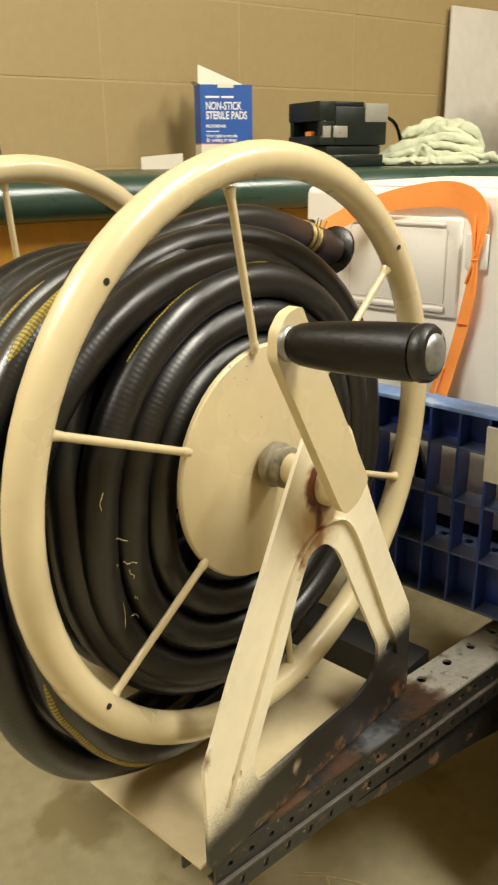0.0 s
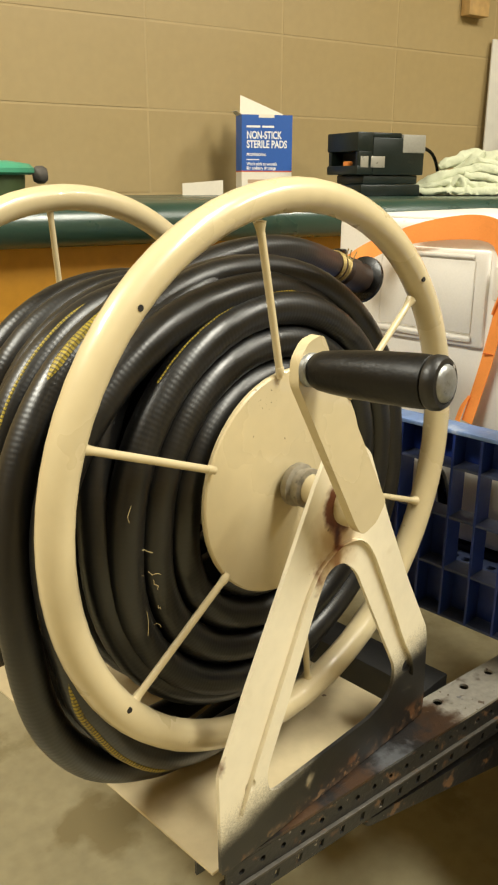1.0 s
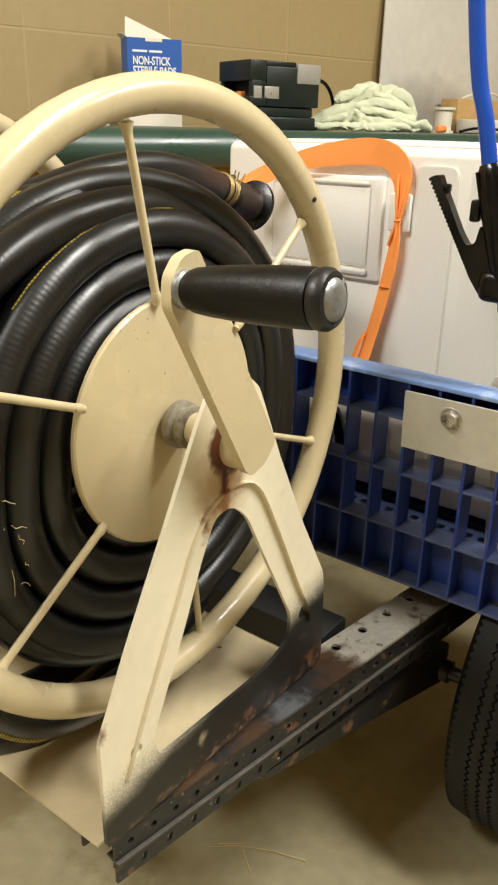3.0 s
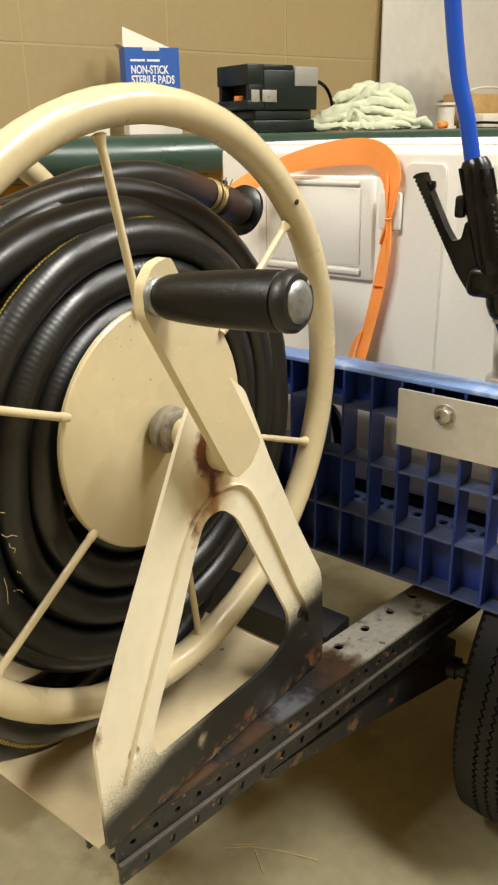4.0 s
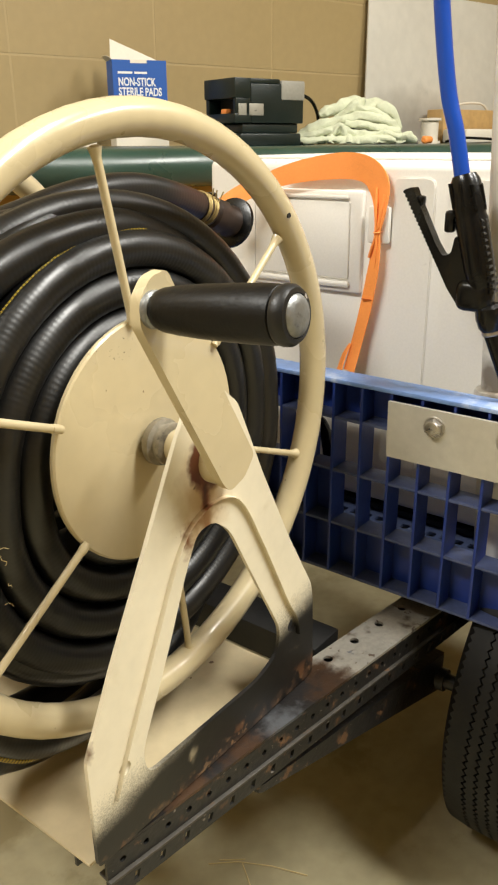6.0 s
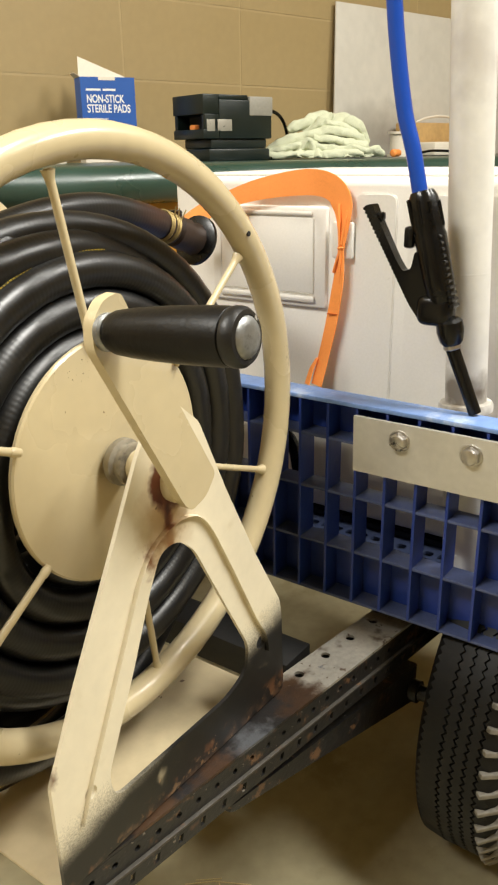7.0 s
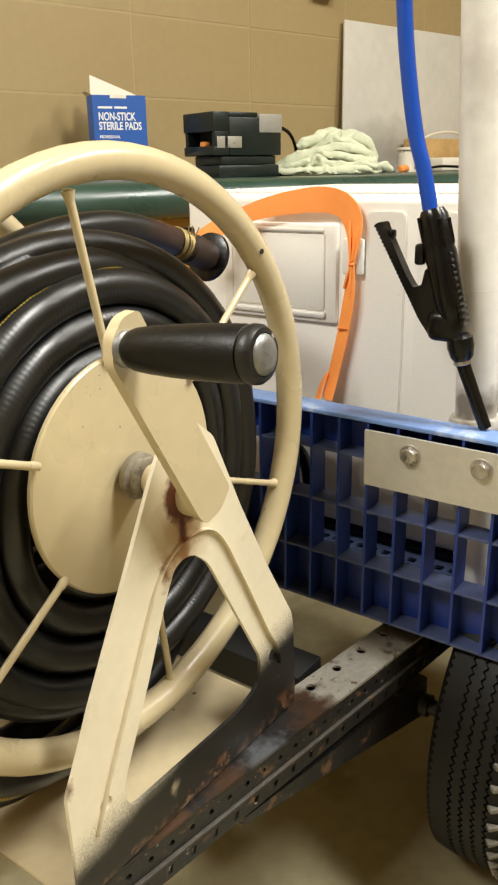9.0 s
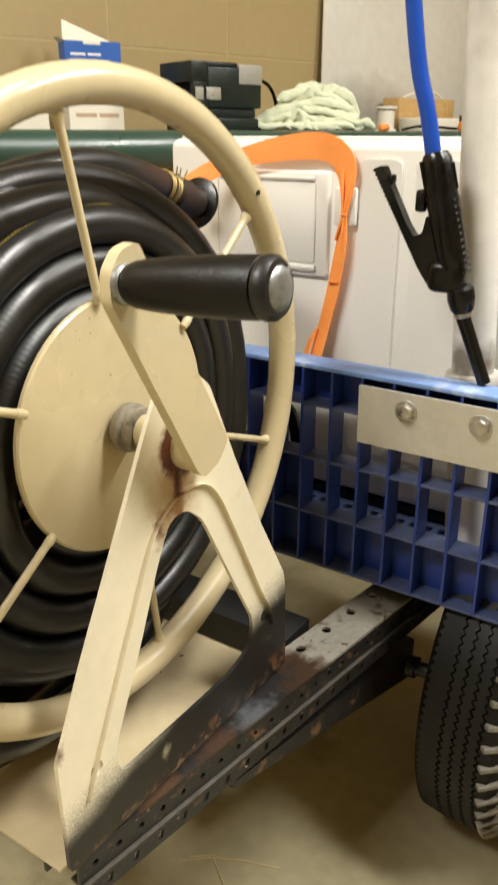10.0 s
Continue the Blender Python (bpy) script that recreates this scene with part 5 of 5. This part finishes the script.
def spray_gun():
    g = thing("spray_gun", "black plastic spray gun with lever on a blue air hose", "spray gun", (0.305, -0.12, 0.5775), CART)
    X = 0.305
    top, low = Vector((X, -0.1080, 0.783)), Vector((X, -0.1390, 0.672))
    ax = (low - top).normalized()
    part("body", lathe([(0, 0.0105), (0.006, 0.0135), (0.03, 0.0150), (0.036, 0.0140), (0.04, 0.0150), (0.085, 0.0140), (0.101, 0.0125), (0.107, 0.009)], top, ax, 24), M_BLACKPL, g)
    # finger ribs along the near side of the grip
    side = Vector((-0.15, -0.9, 0)).normalized()
    for i in range(12):
        q = top + ax * (0.040 + 0.0058 * i) + side * 0.0125
        part("grip_rib", cyl(q - Vector((0.008, 0, 0)), q + Vector((0.006, 0, 0)), 0.0021, seg=8), M_BLACKPL, g)
    for i in range(8):
        a = 2 * math.pi * i / 8
        u = Vector((math.cos(a), math.sin(a), 0)) * 0.0145
        part("collar_flute", cyl(top + ax * 0.008 + u, top + ax * 0.030 + u, 0.0020, seg=8), M_BLACKPL, g)
    # pivot block and lever
    part("pivot_block", box(X - 0.012, X + 0.012, -0.1470, -0.1120, 0.662, 0.692, 0.009, seg=4), M_BLACKPL, g)
    lev = sheet(rounded([(-0.052, 0.769), (-0.0615, 0.772), (-0.0640, 0.766), (-0.088, 0.722), (-0.096, 0.711), (-0.104, 0.714), (-0.107, 0.730), (-0.116, 0.728), (-0.131, 0.672), (-0.115, 0.666), (-0.104, 0.680)], 0.003), [], (X - 0.006, 0, 0), (0, 1, 0), (0, 0, 1), 0.012)
    lever = part("lever", lev, M_BLACKPL, g)
    for i in range(24):
        f = i / 23
        q = Vector((X, -0.0530, 0.767)) * (1 - f) + Vector((X, -0.1025, 0.684)) * f
        part("lever_tooth", cyl(q - Vector((0.006, 0, 0)), q + Vector((0.006, 0, 0)), 0.0014, seg=8), M_BLACKPL, lever)
    part("lever_hook", box(X - 0.004, X + 0.004, -0.0720, -0.0640, 0.756, 0.764, 0.002), M_BLACKPL, lever)
    part("trigger_stop", box(X - 0.005, X + 0.005, -0.1040, -0.0940, 0.732, 0.752, 0.003), M_BLACKPL, g)
    # nozzle nut and wand
    n0 = low + ax * 0.002 + Vector((0, -0.003, 0))
    part("nozzle_nut", lathe([(0, 0.009), (0.003, 0.0125), (0.012, 0.0130), (0.022, 0.0110), (0.026, 0.008)], n0, (0.1, -0.16, -1), 12), M_BLACKPL, g)
    part("steel_band", lathe([(0, 0.0085), (0.003, 0.0088), (0.004, 0.008)], n0 + Vector((0.0025, -0.004, -0.025)), (0.1, -0.22, -1), 20), M_STEEL, g)
    w0 = n0 + Vector((0.0025, -0.0045, -0.028))
    part("wand", cyl(w0, (0.314, -0.172, 0.5795), 0.0068, 0.0062, seg=18), M_BLACKPL, g)
    hose = smooth_path([top + Vector((0, 0.001, -0.004)), (X, -0.0975, 0.818), (X, -0.0875, 0.85), (X, -0.078, 0.90), (X, -0.0715, 0.95), (X, -0.066, 1.03), (X + 0.005, -0.066, 1.12), (X + 0.02, -0.066, 1.25), (X + 0.045, -0.075, 1.45)], 8)
    part("air_hose", sweep(hose, 0.0072, 16), M_BLUEHOSE, g, "glossy blue air hose")


spray_gun()

loop = smooth_path([(0.350, 0.070 + 0.020 * math.cos(a), 0.445 + 0.055 * math.sin(a)) for a in (2 * math.pi * k / 12 for k in range(12))], 6, closed=True)
me = sweep(loop, 0.0075, 12, closed=True, name="hose_loop")
me.materials.append(M_BLACKPL)
ob = tagged(new("hose_loop", me), "black rubber hose loop standing on the cart deck", "hose")
ob.matrix_world = CART

# ---- block wall pieces ----
blk = bpy.data.meshes.new("block")
bmb = box(-0.2019, 0.2019, -0.004, 0.0, -0.1003, 0.1003)
bmesh.ops.bevel(bmb, geom=[e for e in bmb.edges if all(v.co.y < -0.002 for v in e.verts)], offset=0.0018, segments=2, affect="EDGES")
bmesh.ops.recalc_face_normals(bmb, faces=bmb.faces)
bmb.to_mesh(blk)
bmb.free()
blk.materials.append(M_WALL)
for i in range(-3, 9):
    for k in range(-4, 7):
        ob = new("block", blk)
        ob.parent = wall_north
        ob.location = (0.84 + 0.4064 * (i + 0.5), WALL_Y + 0.004 - 0.0003 * ((i * 7 + k * 3) % 3), 1.009 + 0.2032 * (k + 0.5))

# straw on the floor
bm = bmesh.new()
rnd = random.Random(5)
for stalk in ([(0.386, 0.562), (0.416, 0.541), (0.444, 0.51), (0.467, 0.475)], [(0.418, 0.537), (0.405, 0.504)], [(0.399, 0.558), (0.424, 0.539)]):
    for p, q in zip(stalk, stalk[1:]):
        cyl((*p, 0.0012), (*q, 0.0016), 0.0007, seg=6, bm=bm)
single("straw", bm, M_STRAW, "few dry straw stalks on the concrete floor", "straw", kind="stuff")

bm = bmesh.new()
for k in range(10):
    f = k / 9
    x, z, a, l = -0.156 + 0.022 * f + rnd.uniform(-0.006, 0.006), 0.612 - 0.105 * f + rnd.uniform(-0.01, 0.01), rnd.uniform(0.4, 2.2), rnd.uniform(0.006, 0.020)
    kink = [(x + l * q * math.cos(a) * 0.8 + rnd.uniform(-0.0016, 0.0016), 0.0132 - 0.0006 * (k % 2), z - l * q * math.sin(a) + rnd.uniform(-0.0012, 0.0012)) for q in (0, 0.35, 0.7, 1)]
    for p, q in zip(kink, kink[1:]):
        cyl(p, q, 0.00024, seg=5, bm=bm)
single("straw_bits", bm, M_STRAW, "dry grass bits stuck to the black hose", "straw", axes=CART, kind="stuff")
